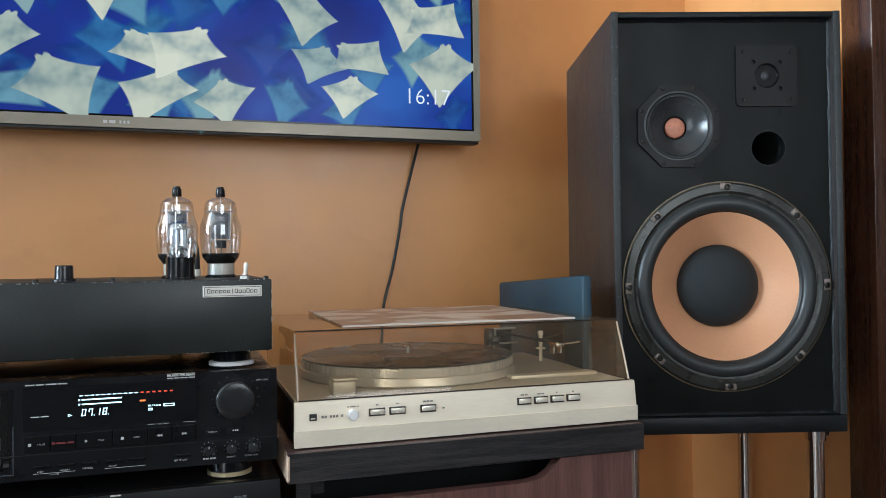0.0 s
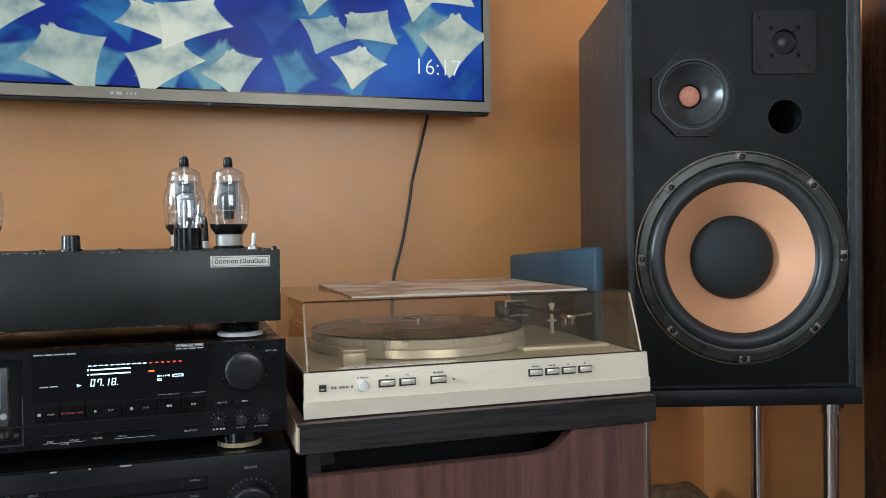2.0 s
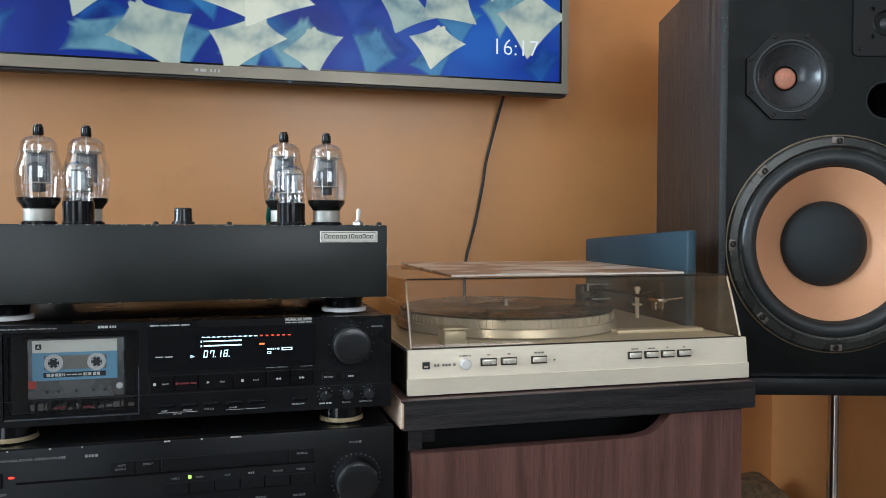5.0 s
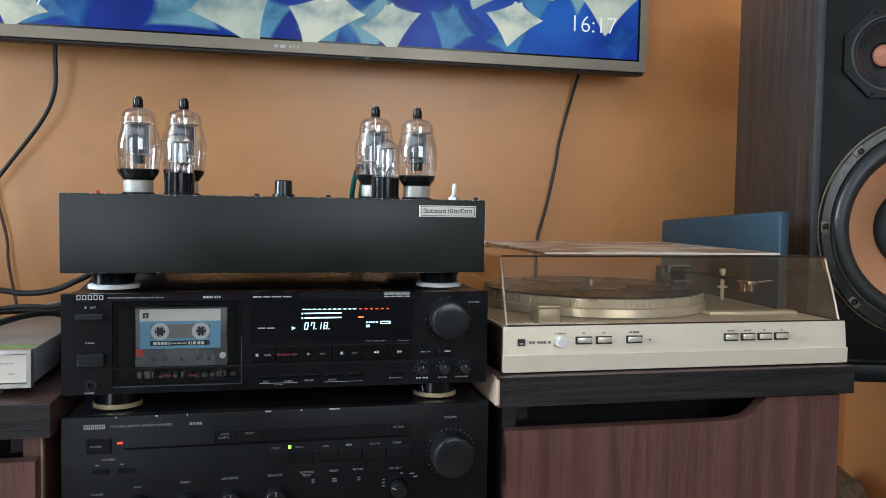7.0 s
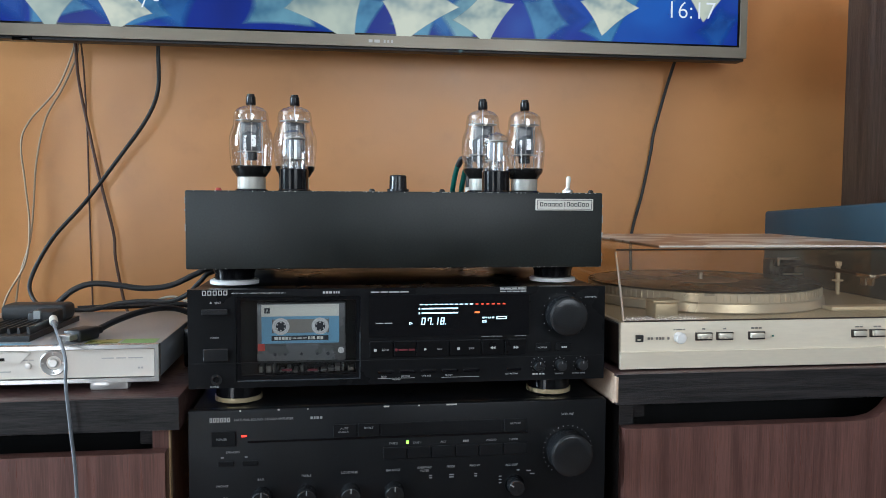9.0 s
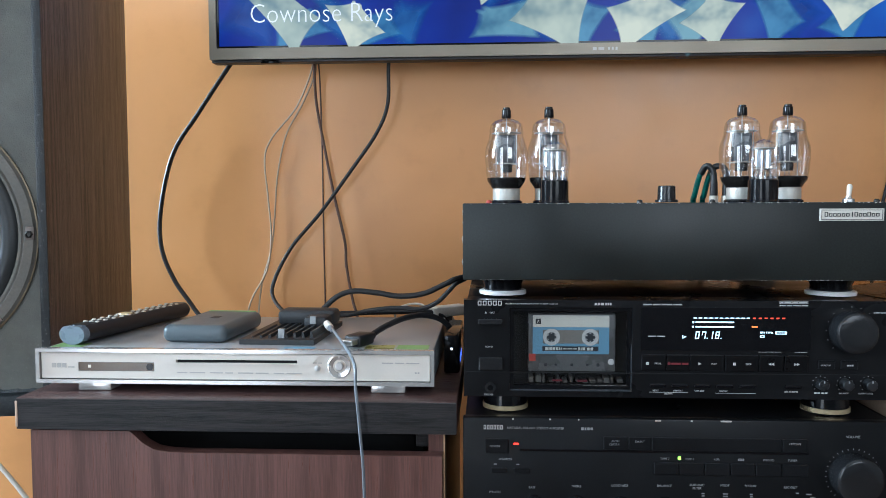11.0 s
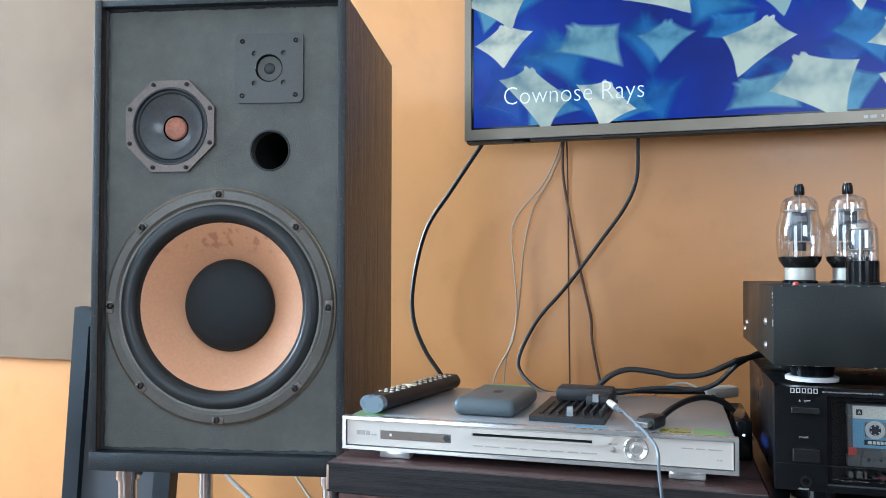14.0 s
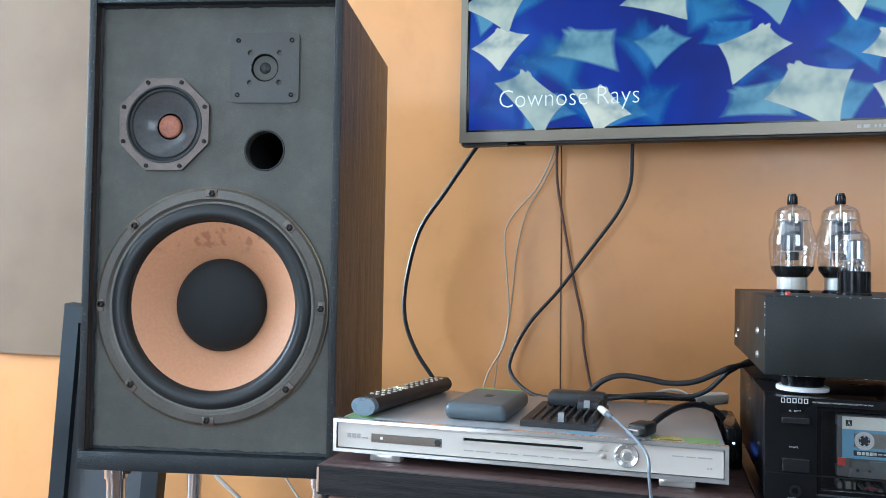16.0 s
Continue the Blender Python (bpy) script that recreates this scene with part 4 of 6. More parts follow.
for a, b in zip(sel, sel[1:]):
    key(a + 0.0004 + ox, b - 0.0004 + ox, 0.5262 + oz, 0.5385 + oz, amp, 0.0022, "amp_black", "selector_key", Yf)
for bx, bz in ((0.036, 0.528), (0.060, 0.528)):
    key(bx - 0.008 + ox, bx + 0.008 + ox, bz - 0.003 + oz, bz + 0.002 + oz, amp, 0.0015, "amp_black", "speaker_key", Yf)
knob(0.3935 + ox, 0.5285 + oz, 0.0232, 0.022, amp, "volume_knob", Yf, None)
for kx in (0.072, 0.117, 0.162, 0.207):
    knob(kx + ox, 0.492 + oz, 0.0105, 0.016, amp, "tone_knob", Yf, 0)
knob(0.336 + ox, 0.4935 + oz, 0.009, 0.014, amp, "record_selector", Yf, -60, True)
part("phones_jack", faced([(0.0035, 0), (0.0062, 0), (0.0062, 0.002), (0.005, 0.003), (0.0035, 0.003), (0.0035, -0.01), (0, -0.01)], 0.036 + ox, Yf, 0.487 + oz, 20), "steel", amp)
lt = bmesh.new()
for txt, x, z, h in (("POWER", 0.0265, 0.5525, 0.0022), ("SPEAKERS", 0.036, 0.5385, 0.0022), ("PHONES", 0.026, 0.5035, 0.0022), ("BASS", 0.067, 0.509, 0.0022), ("TREBLE", 0.111, 0.511, 0.0022),
                     ("LOUDNESS", 0.152, 0.5125, 0.0024), ("BALANCE", 0.1985, 0.513, 0.0024), ("SUBSONIC", 0.2315, 0.5145, 0.0022), ("FILTER", 0.2345, 0.511, 0.0022), ("MODE", 0.2625, 0.5145, 0.0022),
                     ("PHONO", 0.287, 0.5145, 0.0022), ("REC OUT", 0.326, 0.5135, 0.0022), ("VOLUME", 0.3865, 0.5665, 0.0025), ("AUTO", 0.1515, 0.5598, 0.002), ("CLASS A", 0.1490, 0.5562, 0.002),
                     ("DIRECT", 0.1755, 0.5595, 0.002), ("TAPE 2", 0.2015, 0.5415, 0.0021), ("TAPE 1", 0.2265, 0.5415, 0.0021), ("AUX", 0.2555, 0.5415, 0.0021), ("TUNER", 0.3295, 0.5415, 0.0021),
                     ("PHONO", 0.305, 0.5415, 0.0021), ("MUTING", 0.3300, 0.5590, 0.0021), ("NATURAL SOUND  STEREO AMPLIFIER", 0.0445, 0.5715, 0.0024)):
    merge(lt, letters(txt, x + ox, Yf - 0.0004 if txt not in ("POWER", "AUTO", "CLASS A", "DIRECT", "MUTING") else Yf - 0.0022, z + oz, h, shear=0.15))
merge(lt, bars(0.2800 + ox, 0.2860 + ox, Yf - 0.0003, 0.5415 + oz, 0.0021, (3, 1, 3, 1, 3)))
merge(lt, bars(0.121 + ox, 0.133 + ox, Yf - 0.0003, 0.5712 + oz, 0.0026, (3, 1, 2, 1, 3, 1, 3)))
for k in range(25):
    a = radians(-50 + 280 * k / 24)
    merge(lt, placed(box(-0.0003, 0.0003, -0.0004, 0, 0.0262, 0.0276), Matrix.Translation((0.3945 + ox, Yf, 0.5280 + oz)) @ pose(0, 0, 0, 0, math.degrees(a) - 90, 0)))
for bx, bz, w in ((0.0310, 0.5335, 0.003), (0.0545, 0.5335, 0.003), (0.0310, 0.5265, 0.003), (0.0545, 0.5265, 0.003), (0.244, 0.506, 0.003), (0.244, 0.5035, 0.003), (0.2655, 0.506, 0.005), (0.2655, 0.5035, 0.005),
                  (0.2925, 0.506, 0.003), (0.2925, 0.5035, 0.003), (0.3385, 0.508, 0.003), (0.349, 0.507, 0.005), (0.353, 0.5035, 0.005), (0.319, 0.502, 0.003), (0.319, 0.4985, 0.003), (0.319, 0.495, 0.003)):
    box(bx + ox, bx + w + ox, Yf - 0.0004, Yf, bz + oz, bz + 0.0011 + oz, into=lt)
tagged(part("lettering", lt, "print_dim", amp, "small grey printed legends"), kind="stuff")
part("maker_mark", blocks(0.0205 + ox, 0.0412 + ox, Yf - 0.0003, 0.5708 + oz, 0.0044, 6), "print", amp)

# ---------------------------------------------------------------- cassette deck
deck = thing("cassette_deck", 0.217, 0, 0.583, "black cassette deck with a lit display and a blue cassette inside", "cassette deck")
ox, oz = -0.217, -0.583
part("case", box(-0.214, 0.214, 0.045, 0.29, 0.024, 0.121, 0.0015), "deck_black", deck, "black steel case")
part("front_panel", sheet(rect(-0.217, 0.217, 0.022, 0.1225), [rect(0.047 + ox, 0.1725 + ox, 0.611 + oz, 0.698 + oz)], 0, 0.012), "deck_black", deck, smooth=False)
part("case_lip", sheet(rect(-0.214, 0.214, 0.024, 0.121), [rect(0.045 + ox, 0.1745 + ox, 0.609 + oz, 0.700 + oz)], 0.0125, 0.045), "deck_black", deck, smooth=False)
part("lower_seam", box(-0.2168, 0.2168, -0.0006, 0.001, 0.6300 + oz, 0.6308 + oz), "void", deck)
for fx, fy in ((0.044, 0.045), (0.385, 0.045), (0.044, 0.24), (0.385, 0.24)):
    ft = part("foot", placed(lathe([(0, 0.0), (0.0215, 0.0), (0.0235, 0.003), (0.0235, 0.010), (0.021, 0.0235), (0, 0.0235)], 36), Matrix.Translation((fx + ox, fy, 0))), "gloss_black", deck)
    part("gold_ring", placed(lathe([(0.0225, 0.0005), (0.0248, 0.001), (0.0248, 0.0055), (0.0225, 0.006)], 40, True), Matrix.Translation((fx + ox, fy, 0))), "gold", ft, "polished gold ring")
# cassette bay
bay = part("cassette_door", sheet(rect(0.0475 + ox, 0.172 + ox, 0.6115 + oz, 0.6975 + oz), [rect(0.0515 + ox, 0.168 + ox, 0.6165 + oz, 0.694 + oz)], 0.002, 0.006), "gloss_black", deck, smooth=False)
part("window_pane", box(0.0515 + ox, 0.168 + ox, 0.0035, 0.0045, 0.6165 + oz, 0.694 + oz), "deck_pane", bay, "clear window").visible_shadow = False
part("bay_lining", box(0.0478 + ox, 0.1717 + ox, 0.030, 0.034, 0.6118 + oz, 0.6972 + oz), "void", deck)
# thin grey-blue strips added as the highlight on the door's edges
part("door_highlight", join(box(0.0475 + ox, 0.1722 + ox, 0.0005, 0.002, 0.6112 + oz, 0.6124 + oz), box(0.1712 + ox, 0.1722 + ox, 0.0005, 0.002, 0.6126 + oz, 0.660 + oz)), "door_glint", deck)
mech = bmesh.new()
rm = random.Random(5)
for k in range(14):
    mx = 0.068 + 0.092 * k / 13
    mw = rm.uniform(0.002, 0.006)
    box(mx + ox, mx + mw + ox, rm.uniform(0.010, 0.014), 0.028, 0.617 + oz, 0.617 + rm.uniform(0.002, 0.008) + oz, 0.0006, 1, into=mech)
part("tape_mechanism", mech, "flange", deck, "small metal tape heads and rollers")
part("drive_lever", join(box(0.092 + ox, 0.102 + ox, 0.008, 0.010, 0.6195 + oz, 0.6215 + oz), box(0.118 + ox, 0.128 + ox, 0.008, 0.010, 0.619 + oz, 0.621 + oz)), "print_red", deck)

tape = thing("cassette", 0.112, 0.010, 0.6295, "blue and white audio cassette inside the deck", "cassette")
tx, tz = -0.112, -0.6295
part("shell", box(0.067 + tx, 0.157 + tx, 0.0, 0.009, 0.0, 0.6898 + tz, 0.0012), "tape_body", tape, "smoked grey shell")
part("trapezoid", sheet([(0.077 + tx, 0.0005), (0.147 + tx, 0.0005), (0.143 + tx, 0.0165), (0.081 + tx, 0.0165)], [], -0.0012, 0.0), "tape_body", tape)
lab = part("label", sheet(rect(0.0715 + tx, 0.1505 + tx, 0.648 + tz, 0.6884 + tz), [rect(0.082 + tx, 0.140 + tx, 0.6588 + tz, 0.6730 + tz)], -0.0004, 0.0), "tape_blue", tape, "blue paper label", smooth=False)
part("label_top", box(0.0715 + tx, 0.1505 + tx, -0.0008, -0.0004, 0.6762 + tz, 0.6884 + tz), "tape_white", lab)
part("side_mark", sheet(rect(0.0745 + tx, 0.0800 + tx, 0.6795 + tz, 0.6850 + tz), [], -0.0012, -0.0008), "tape_ink", lab)
part("side_letter", letters("A", 0.0760 + tx, -0.0014, 0.6805 + tz, 0.0036, 0.0026), "tape_white", lab)
part("name_band", box(0.0815 + tx, 0.1395 + tx, -0.0008, -0.0004, 0.6510 + tz, 0.6560 + tz), "tape_ink", lab)
part("name_bars", join(bars(0.0845 + tx, 0.1015 + tx, -0.0011, 0.6520 + tz, 0.003, (4, 1, 3, 1, 3, 1, 3, 1, 1, 1, 1)), bars(0.103 + tx, 0.117 + tx, -0.0011, 0.6530 + tz, 0.001, (3, 1, 4, 1, 3)), bars(0.1185 + tx, 0.134 + tx, -0.0011, 0.6520 + tz, 0.003, (2, 1, 1, 1, 3, 2, 3, 1, 3))), "tape_white", lab)
part("window", box(0.083 + tx, 0.139 + tx, -0.0003, 0.0004, 0.6590 + tz, 0.6728 + tz), "reel_window", tape, "see-through middle window")
for hx in (0.091, 0.131):
    hub = part("hub", faced([(0.0052, 0.0006), (0.0088, 0.0006), (0.0088, 0.0012), (0.0052, 0.0012)], hx + tx, 0, 0.6657 + tz, 32, True), "hub", tape)
    part("hub_hole", faced([(0, 0.0005), (0.0056, 0.0005), (0.0056, 0.0010), (0, 0.0010)], hx + tx, 0, 0.6657 + tz, 24), "tape_ink", hub)
    sp = bmesh.new()
    for k in range(6):
        merge(sp, placed(box(-0.0007, 0.0007, -0.0018, -0.0008, 0.0036, 0.0047), Matrix.Translation((hx + tx, 0, 0.6657 + tz)) @ pose(0, 0, 0, 0, 60 * k, 0)))
    part("teeth", sp, "hub", hub)
for hx, r in ((0.085, 0.0018), (0.0955, 0.0014), (0.112, 0.0016), (0.128, 0.0014), (0.139, 0.0018)):
    part("peg_hole", faced(disc(r, 0.0014), hx + tx, -0.0006, 0.637 + tz, 14), "tape_ink", tape)
part("red_tab", box(0.0675 + tx, 0.0745 + tx, -0.0008, 0.0, 0.6405 + tz, 0.6480 + tz), "red", tape)
part("shell_screw", faced(disc(0.0032, 0.0008), 0.1525 + tx, 0, 0.640 + tz, 16), "hub", tape)

disp = part("display_window", box(0.181 + ox, 0.350 + ox, -0.0012, 0.001, 0.6545 + oz, 0.6985 + oz), "gloss_black", deck, "glossy black display window")
Yd = -0.0012
sc = bmesh.new()
for k in range(11):
    box(0.2335 + 0.0053 * k + ox, 0.2365 + 0.0053 * k + ox, Yd - 0.0003, Yd, 0.6874 + oz, 0.6885 + oz, into=sc)
box(0.2355 + ox, 0.2740 + ox, Yd - 0.0003, Yd, 0.6830 + oz, 0.6844 + oz, into=sc)
box(0.2355 + ox, 0.2740 + ox, Yd - 0.0003, Yd, 0.6783 + oz, 0.6797 + oz, into=sc)
box(0.2335 + ox, 0.2900 + ox, Yd - 0.0002, Yd, 0.6878 + oz, 0.6880 + oz, into=sc)
for zz in (0.6826, 0.6779):
    box(0.2325 + ox, 0.2340 + ox, Yd - 0.0003, Yd, zz + oz, zz + 0.0020 + oz, into=sc)
seven("07.18.", 0.2350 + ox, Yd, 0.6668 + oz, 0.0074, sc)
merge(sc, sheet([(0.2225 + ox, 0.6668 + oz), (0.2268 + ox, 0.6685 + oz), (0.2225 + ox, 0.6702 + oz)], [[(0.2231 + ox, 0.6677 + oz), (0.2252 + ox, 0.6685 + oz), (0.2231 + ox, 0.6693 + oz)]], Yd - 0.0003, Yd))
merge(sc, sheet(rect(0.3150 + ox, 0.3262 + ox, 0.6716 + oz, 0.6746 + oz), [rect(0.3162 + ox, 0.3250 + ox, 0.6724 + oz, 0.6738 + oz)], Yd - 0.0003, Yd))
merge(sc, bars(0.3000 + ox, 0.3125 + ox, Yd - 0.0002, 0.6726 + oz, 0.0016, (2, 1, 1, 1, 1, 1, 1, 1, 2)))
merge(sc, sheet(rect(0.3000 + ox, 0.3042 + ox, 0.6682 + oz, 0.6708 + oz), [rect(0.3008 + ox, 0.3034 + ox, 0.6690 + oz, 0.6700 + oz)], Yd - 0.0003, Yd))
part("lit_scale", sc, "vfd", disp, "pale blue glowing level bars and counter")
rd = bmesh.new()
for k in range(6):
    box(0.2925 + 0.0058 * k + ox, 0.2955 + 0.0058 * k + ox, Yd - 0.0003, Yd, 0.6872 + oz, 0.6886 + oz, into=rd)
part("lit_red_scale", rd, "vfd_red", disp)
part("lit_peak", join(box(0.2915 + ox, 0.2972 + ox, Yd - 0.0003, Yd, 0.6783 + oz, 0.6800 + oz)), "vfd_orange", disp)
# transport keys
ks = (0.1815, 0.2065, 0.2300, 0.2650, 0.2992, 0.3240, 0.3480)
for a, b in zip(ks, ks[1:]):
    key(a + 0.0003 + ox, b - 0.0003 + ox, 0.6335 + oz, 0.6500 + oz, deck, 0.0035, "deck_black", "transport_key", 0, 0.0018)
for a, b in ((0.190, 0.2065), (0.2120, 0.2290), (0.2350, 0.2510), (0.2570, 0.2740), (0.2800, 0.2970), (0.3260, 0.3420)):
    key(a + ox, b + ox, 0.6165 + oz, 0.6195 + oz, deck, 0.0025, "gloss_black", "small_button")
for a, b in ((0.358, 0.3745), (0.380, 0.397)):
    key(a + ox, b + ox, 0.6365 + oz, 0.6450 + oz, deck, 0.0020, "deck_black", "monitor_button")
key(0.0145 + ox, 0.0400 + ox, 0.6805 + oz, 0.6865 + oz, deck, 0.006, "knob_black", "eject_button")
key(0.0155 + ox, 0.0400 + ox, 0.6335 + oz, 0.6465 + oz, deck, 0.006, "knob_black", "power_button")
part("phones_jack", faced([(0.0030, 0.0005), (0.0058, 0.0005), (0.0058, 0.0022), (0.0030, 0.0022), (0.0030, -0.008), (0, -0.008)], 0.0275 + ox, 0, 0.6145 + oz, 24), "knob_black", deck)
knob(0.3888 + ox, 0.6755 + oz, 0.0208, 0.019, deck, "input_level_knob", 0, None)
for kx in (0.361, 0.385, 0.408):
    knob(kx + ox, 0.6215 + oz, 0.0056, 0.010, deck, "trim_knob", 0, 0)
lt = bmesh.new()
for txt, x, z, h in (("EJECT", 0.0265, 0.6915, 0.0017), ("POWER", 0.0220, 0.6560, 0.0017), ("PHONES", 0.0210, 0.6060, 0.0017), ("INPUT LEVEL", 0.4115, 0.6930, 0.0016), ("PAUSE", 0.1945, 0.6405, 0.0017),
                     ("PLAY", 0.2515, 0.6405, 0.0017), ("STOP", 0.2855, 0.6405, 0.0017), ("MONITOR", 0.3600, 0.6398, 0.0015), ("MUSIC SEARCH", 0.3090, 0.6525, 0.0013), ("RESET", 0.1935, 0.6120, 0.0016),
                     ("MEMORY", 0.2145, 0.6120, 0.0016), ("TAPE SIZE", 0.2355, 0.6120, 0.0016), ("ON/OFF", 0.2605, 0.6120, 0.0016), ("REC RETURN", 0.3255, 0.6120, 0.0016), ("COUNTER", 0.2050, 0.6088, 0.0013),
                     ("BALANCE", 0.3795, 0.6110, 0.0015), ("OUTPUT LEVEL", 0.3985, 0.6110, 0.0015), ("PRECISION AUDIO COMPONENT STEREO CASSETTE TAPE DECK", 0.0430, 0.7010, 0.0013)):
    deep = -0.0033 if txt in ("PAUSE", "PLAY", "STOP") else (-0.0021 if txt == "MONITOR" else -0.0003)
    merge(lt, letters(txt, x + ox, deep, z + oz, h))
merge(lt, bars(0.386 + ox, 0.392 + ox, -0.0022, 0.6398 + oz, 0.0015, (3, 1, 3, 1, 3)))
merge(lt, bars(0.355 + ox, 0.368 + ox, -0.0003, 0.6110 + oz, 0.0015, (3, 1, 3, 2, 3, 1, 3)))
merge(lt, bars(0.183 + ox, 0.222 + ox, -0.0003, 0.7008 + oz, 0.0012, (6, 1, 5, 1, 7, 1, 6)))
merge(lt, bars(0.134 + ox, 0.151 + ox, -0.0003, 0.7005 + oz, 0.0024, (3, 1, 3, 1, 4, 2, 2, 1, 2, 1, 2)))
merge(lt, bars(0.188 + ox, 0.205 + ox, -0.0015, 0.6685 + oz, 0.0010, (5, 1, 5)))
for a, b in ((0.3190, 0.3470),):
    merge(lt, sheet(rect(a + ox, b + ox, 0.7026 + oz, 0.7055 + oz), [rect(a + 0.0004 + ox, b - 0.0004 + ox, 0.7030 + oz, 0.7051 + oz)], -0.0003, 0.0))
    merge(lt, bars(a + 0.001 + ox, b - 0.001 + ox, -0.0003, 0.7035 + oz, 0.0011, (2, 1, 5, 1, 4, 1, 6)))
    merge(lt, bars(a + ox, b + ox, -0.0003, 0.7003 + oz, 0.0010, (5, 1, 4, 1, 6, 1, 5)))
for a, b, z in ((0.190, 0.229, 0.6108), (0.257, 0.297, 0.6104), (0.299, 0.308, 0.6530), (0.335, 0.3475, 0.6530)):
    box(a + ox, b + ox, -0.0003, 0, z + oz, z + 0.0004 + oz, into=lt)
for cx, r, n, kz in ((0.3900, 0.0245, 13, 0.6755), (0.361, 0.0078, 9, 0.6215), (0.385, 0.0078, 9, 0.6215), (0.408, 0.0078, 9, 0.6215)):
    for k in range(n):
        a = radians(-45 + 270 * k / (n - 1))
        merge(lt, faced([(0, 0), (0.0004, 0), (0.0004, 0.0003), (0, 0.0003)], cx + r * math.cos(a) + ox, 0, kz + r * math.sin(a) + oz, 6))
for kx, sgn in ((0.3110, -1), (0.3335, 1)):
    for q in (0, 0.0028):
        merge(lt, sheet([(kx + q + ox, 0.6400 + oz), (kx + q + ox, 0.6430 + oz), (kx + q + sgn * 0.0028 + ox, 0.6415 + oz)], [], -0.0034, -0.003))
merge(lt, sheet([(0.2385 + ox, 0.6398 + oz), (0.2385 + ox, 0.6428 + oz), (0.2415 + ox, 0.6413 + oz)], [], -0.0034, -0.003))
merge(lt, sheet([(0.0215 + ox, 0.6915 + oz), (0.0240 + ox, 0.6915 + oz), (0.02275 + ox, 0.6935 + oz)], [], -0.0003, 0))
for bx in (0.1860, 0.2730):
    box(bx + ox, bx + 0.0028 + ox, -0.0036, -0.003, 0.6400 + oz, 0.6428 + oz, into=lt)
tagged(part("lettering", lt, "print", deck, "small white printed legends"), kind="stuff")
part("record_legend", join(faced(disc(0.0016, 0.0004), 0.2090 + ox, -0.0032, 0.6415 + oz, 14), bars(0.2115 + ox, 0.2285 + ox, -0.0034, 0.6404 + oz, 0.0018, (6, 1, 4))), "print_red", deck)
part("maker_mark", blocks(0.0145 + ox, 0.0405 + ox, -0.0003, 0.6998 + oz, 0.0048, 5), "print", deck)

# ---------------------------------------------------------------- valve amplifier
amp2 = thing("valve_amplifier", 0.2145, 0, 0.706, "flat black box amplifier with worn edges under glass valves", "valve amplifier")
ox, oz = -0.2145, -0.706
bm = box(-0.001 + ox, 0.4295 + ox, 0, 0.335, 0.020, 0.099, 0.0016, 2)
part("box_body", bm, "leatherette", amp2, "black textured covering")
ch = bmesh.new()
rc = random.Random(8)
for k in range(96):
    cx = rc.uniform(0.0, 0.428)
    w, up = rc.uniform(0.0003, 0.0018), rc.random() < 0.6
    zz = 0.0985 if up else 0.0202
    box(cx + ox, cx + w + ox, -0.0004, rc.uniform(0.0008, 0.002), zz - (0.0004 if up else 0), zz + rc.uniform(0.0003, 0.0006), into=ch)
for k in range(12):
    zz = rc.uniform(0.024, 0.095)
    sx = rc.choice((-0.0013, 0.4290))
    box(sx + ox, sx + 0.0008 + ox, -0.0004, 0.0012, zz, zz + rc.uniform(0.001, 0.006), into=ch)
tagged(part("worn_edge", ch, "chip", amp2, "pale worn spots along the edges"), kind="stuff")
for fx, fy in ((0.041, 0.045), (0.388, 0.045), (0.041, 0.27), (0.388, 0.27)):
    ft = part("foot", placed(lathe([(0, 0), (0.020, 0), (0.0205, 0.002), (0.0205, 0.012), (0.024, 0.0205), (0, 0.0205)], 36), Matrix.Translation((fx + ox, fy, 0))), "gloss_black", amp2)
    part("silver_ring", placed(lathe([(0.020, 0.0012), (0.0252, 0.0016), (0.0255, 0.0050), (0.0235, 0.0062), (0.020, 0.0062)], 40, True), Matrix.Translation((fx + ox, fy, 0))), "ring_silver", ft, "bright silver ring")
for sy, sz in ((0.055, 0.035), (0.055, 0.060), (0.27, 0.045), (0.30, 0.035)):
    part("side_stud", placed(lathe([(0, 0), (0.004, 0), (0.0034, 0.002), (0, 0.003)], 14), Matrix.Translation((-0.001 + ox, sy, sz)) @ pose(0, 0, 0, 0, -90, 0)), "steel", amp2)
badge = part("badge", box(0.356 + ox, 0.4185 + ox, -0.0016, 0.0005, 0.7862 + oz, 0.7985 + oz, 0.0003, 1), "badge", amp2, "silver name badge")
part("badge_border", sheet(rect(0.3575 + ox, 0.417 + ox, 0.7874 + oz, 0.7973 + oz), [rect(0.3580 + ox, 0.4165 + ox, 0.7879 + oz, 0.7968 + oz)], -0.0018, -0.0016), "ink", badge)
part("name_bars", join(blocks(0.3605 + ox, 0.3855 + ox, -0.0018, 0.7905 + oz, 0.0034, 6, 0.22, 0.2, (0,)), bars(0.3870 + ox, 0.3878 + ox, -0.0018, 0.7900 + oz, 0.0052, (1,)), blocks(0.3895 + ox, 0.4145 + ox, -0.0018, 0.7905 + oz, 0.0034, 6, 0.22, 0.2, (0, 3))), "ink", badge)
part("control_knob", placed(lathe([(0, 0), (0.0118, 0), (0.0118, 0.0025), (0.0095, 0.003), (0.0090, 0.0165), (0.0080, 0.0175), (0, 0.0175)], 28), Matrix.Translation((0.214 + ox, 0.040, 0.0995))), "knob_black", amp2)
tog = part("toggle_switch", placed(lathe([(0, 0), (0.006, 0), (0.006, 0.003), (0.0035, 0.004), (0.0028, 0.006), (0, 0.006)], 14), Matrix.Translation((0.404 + ox, 0.045, 0.0990))), "steel", amp2)
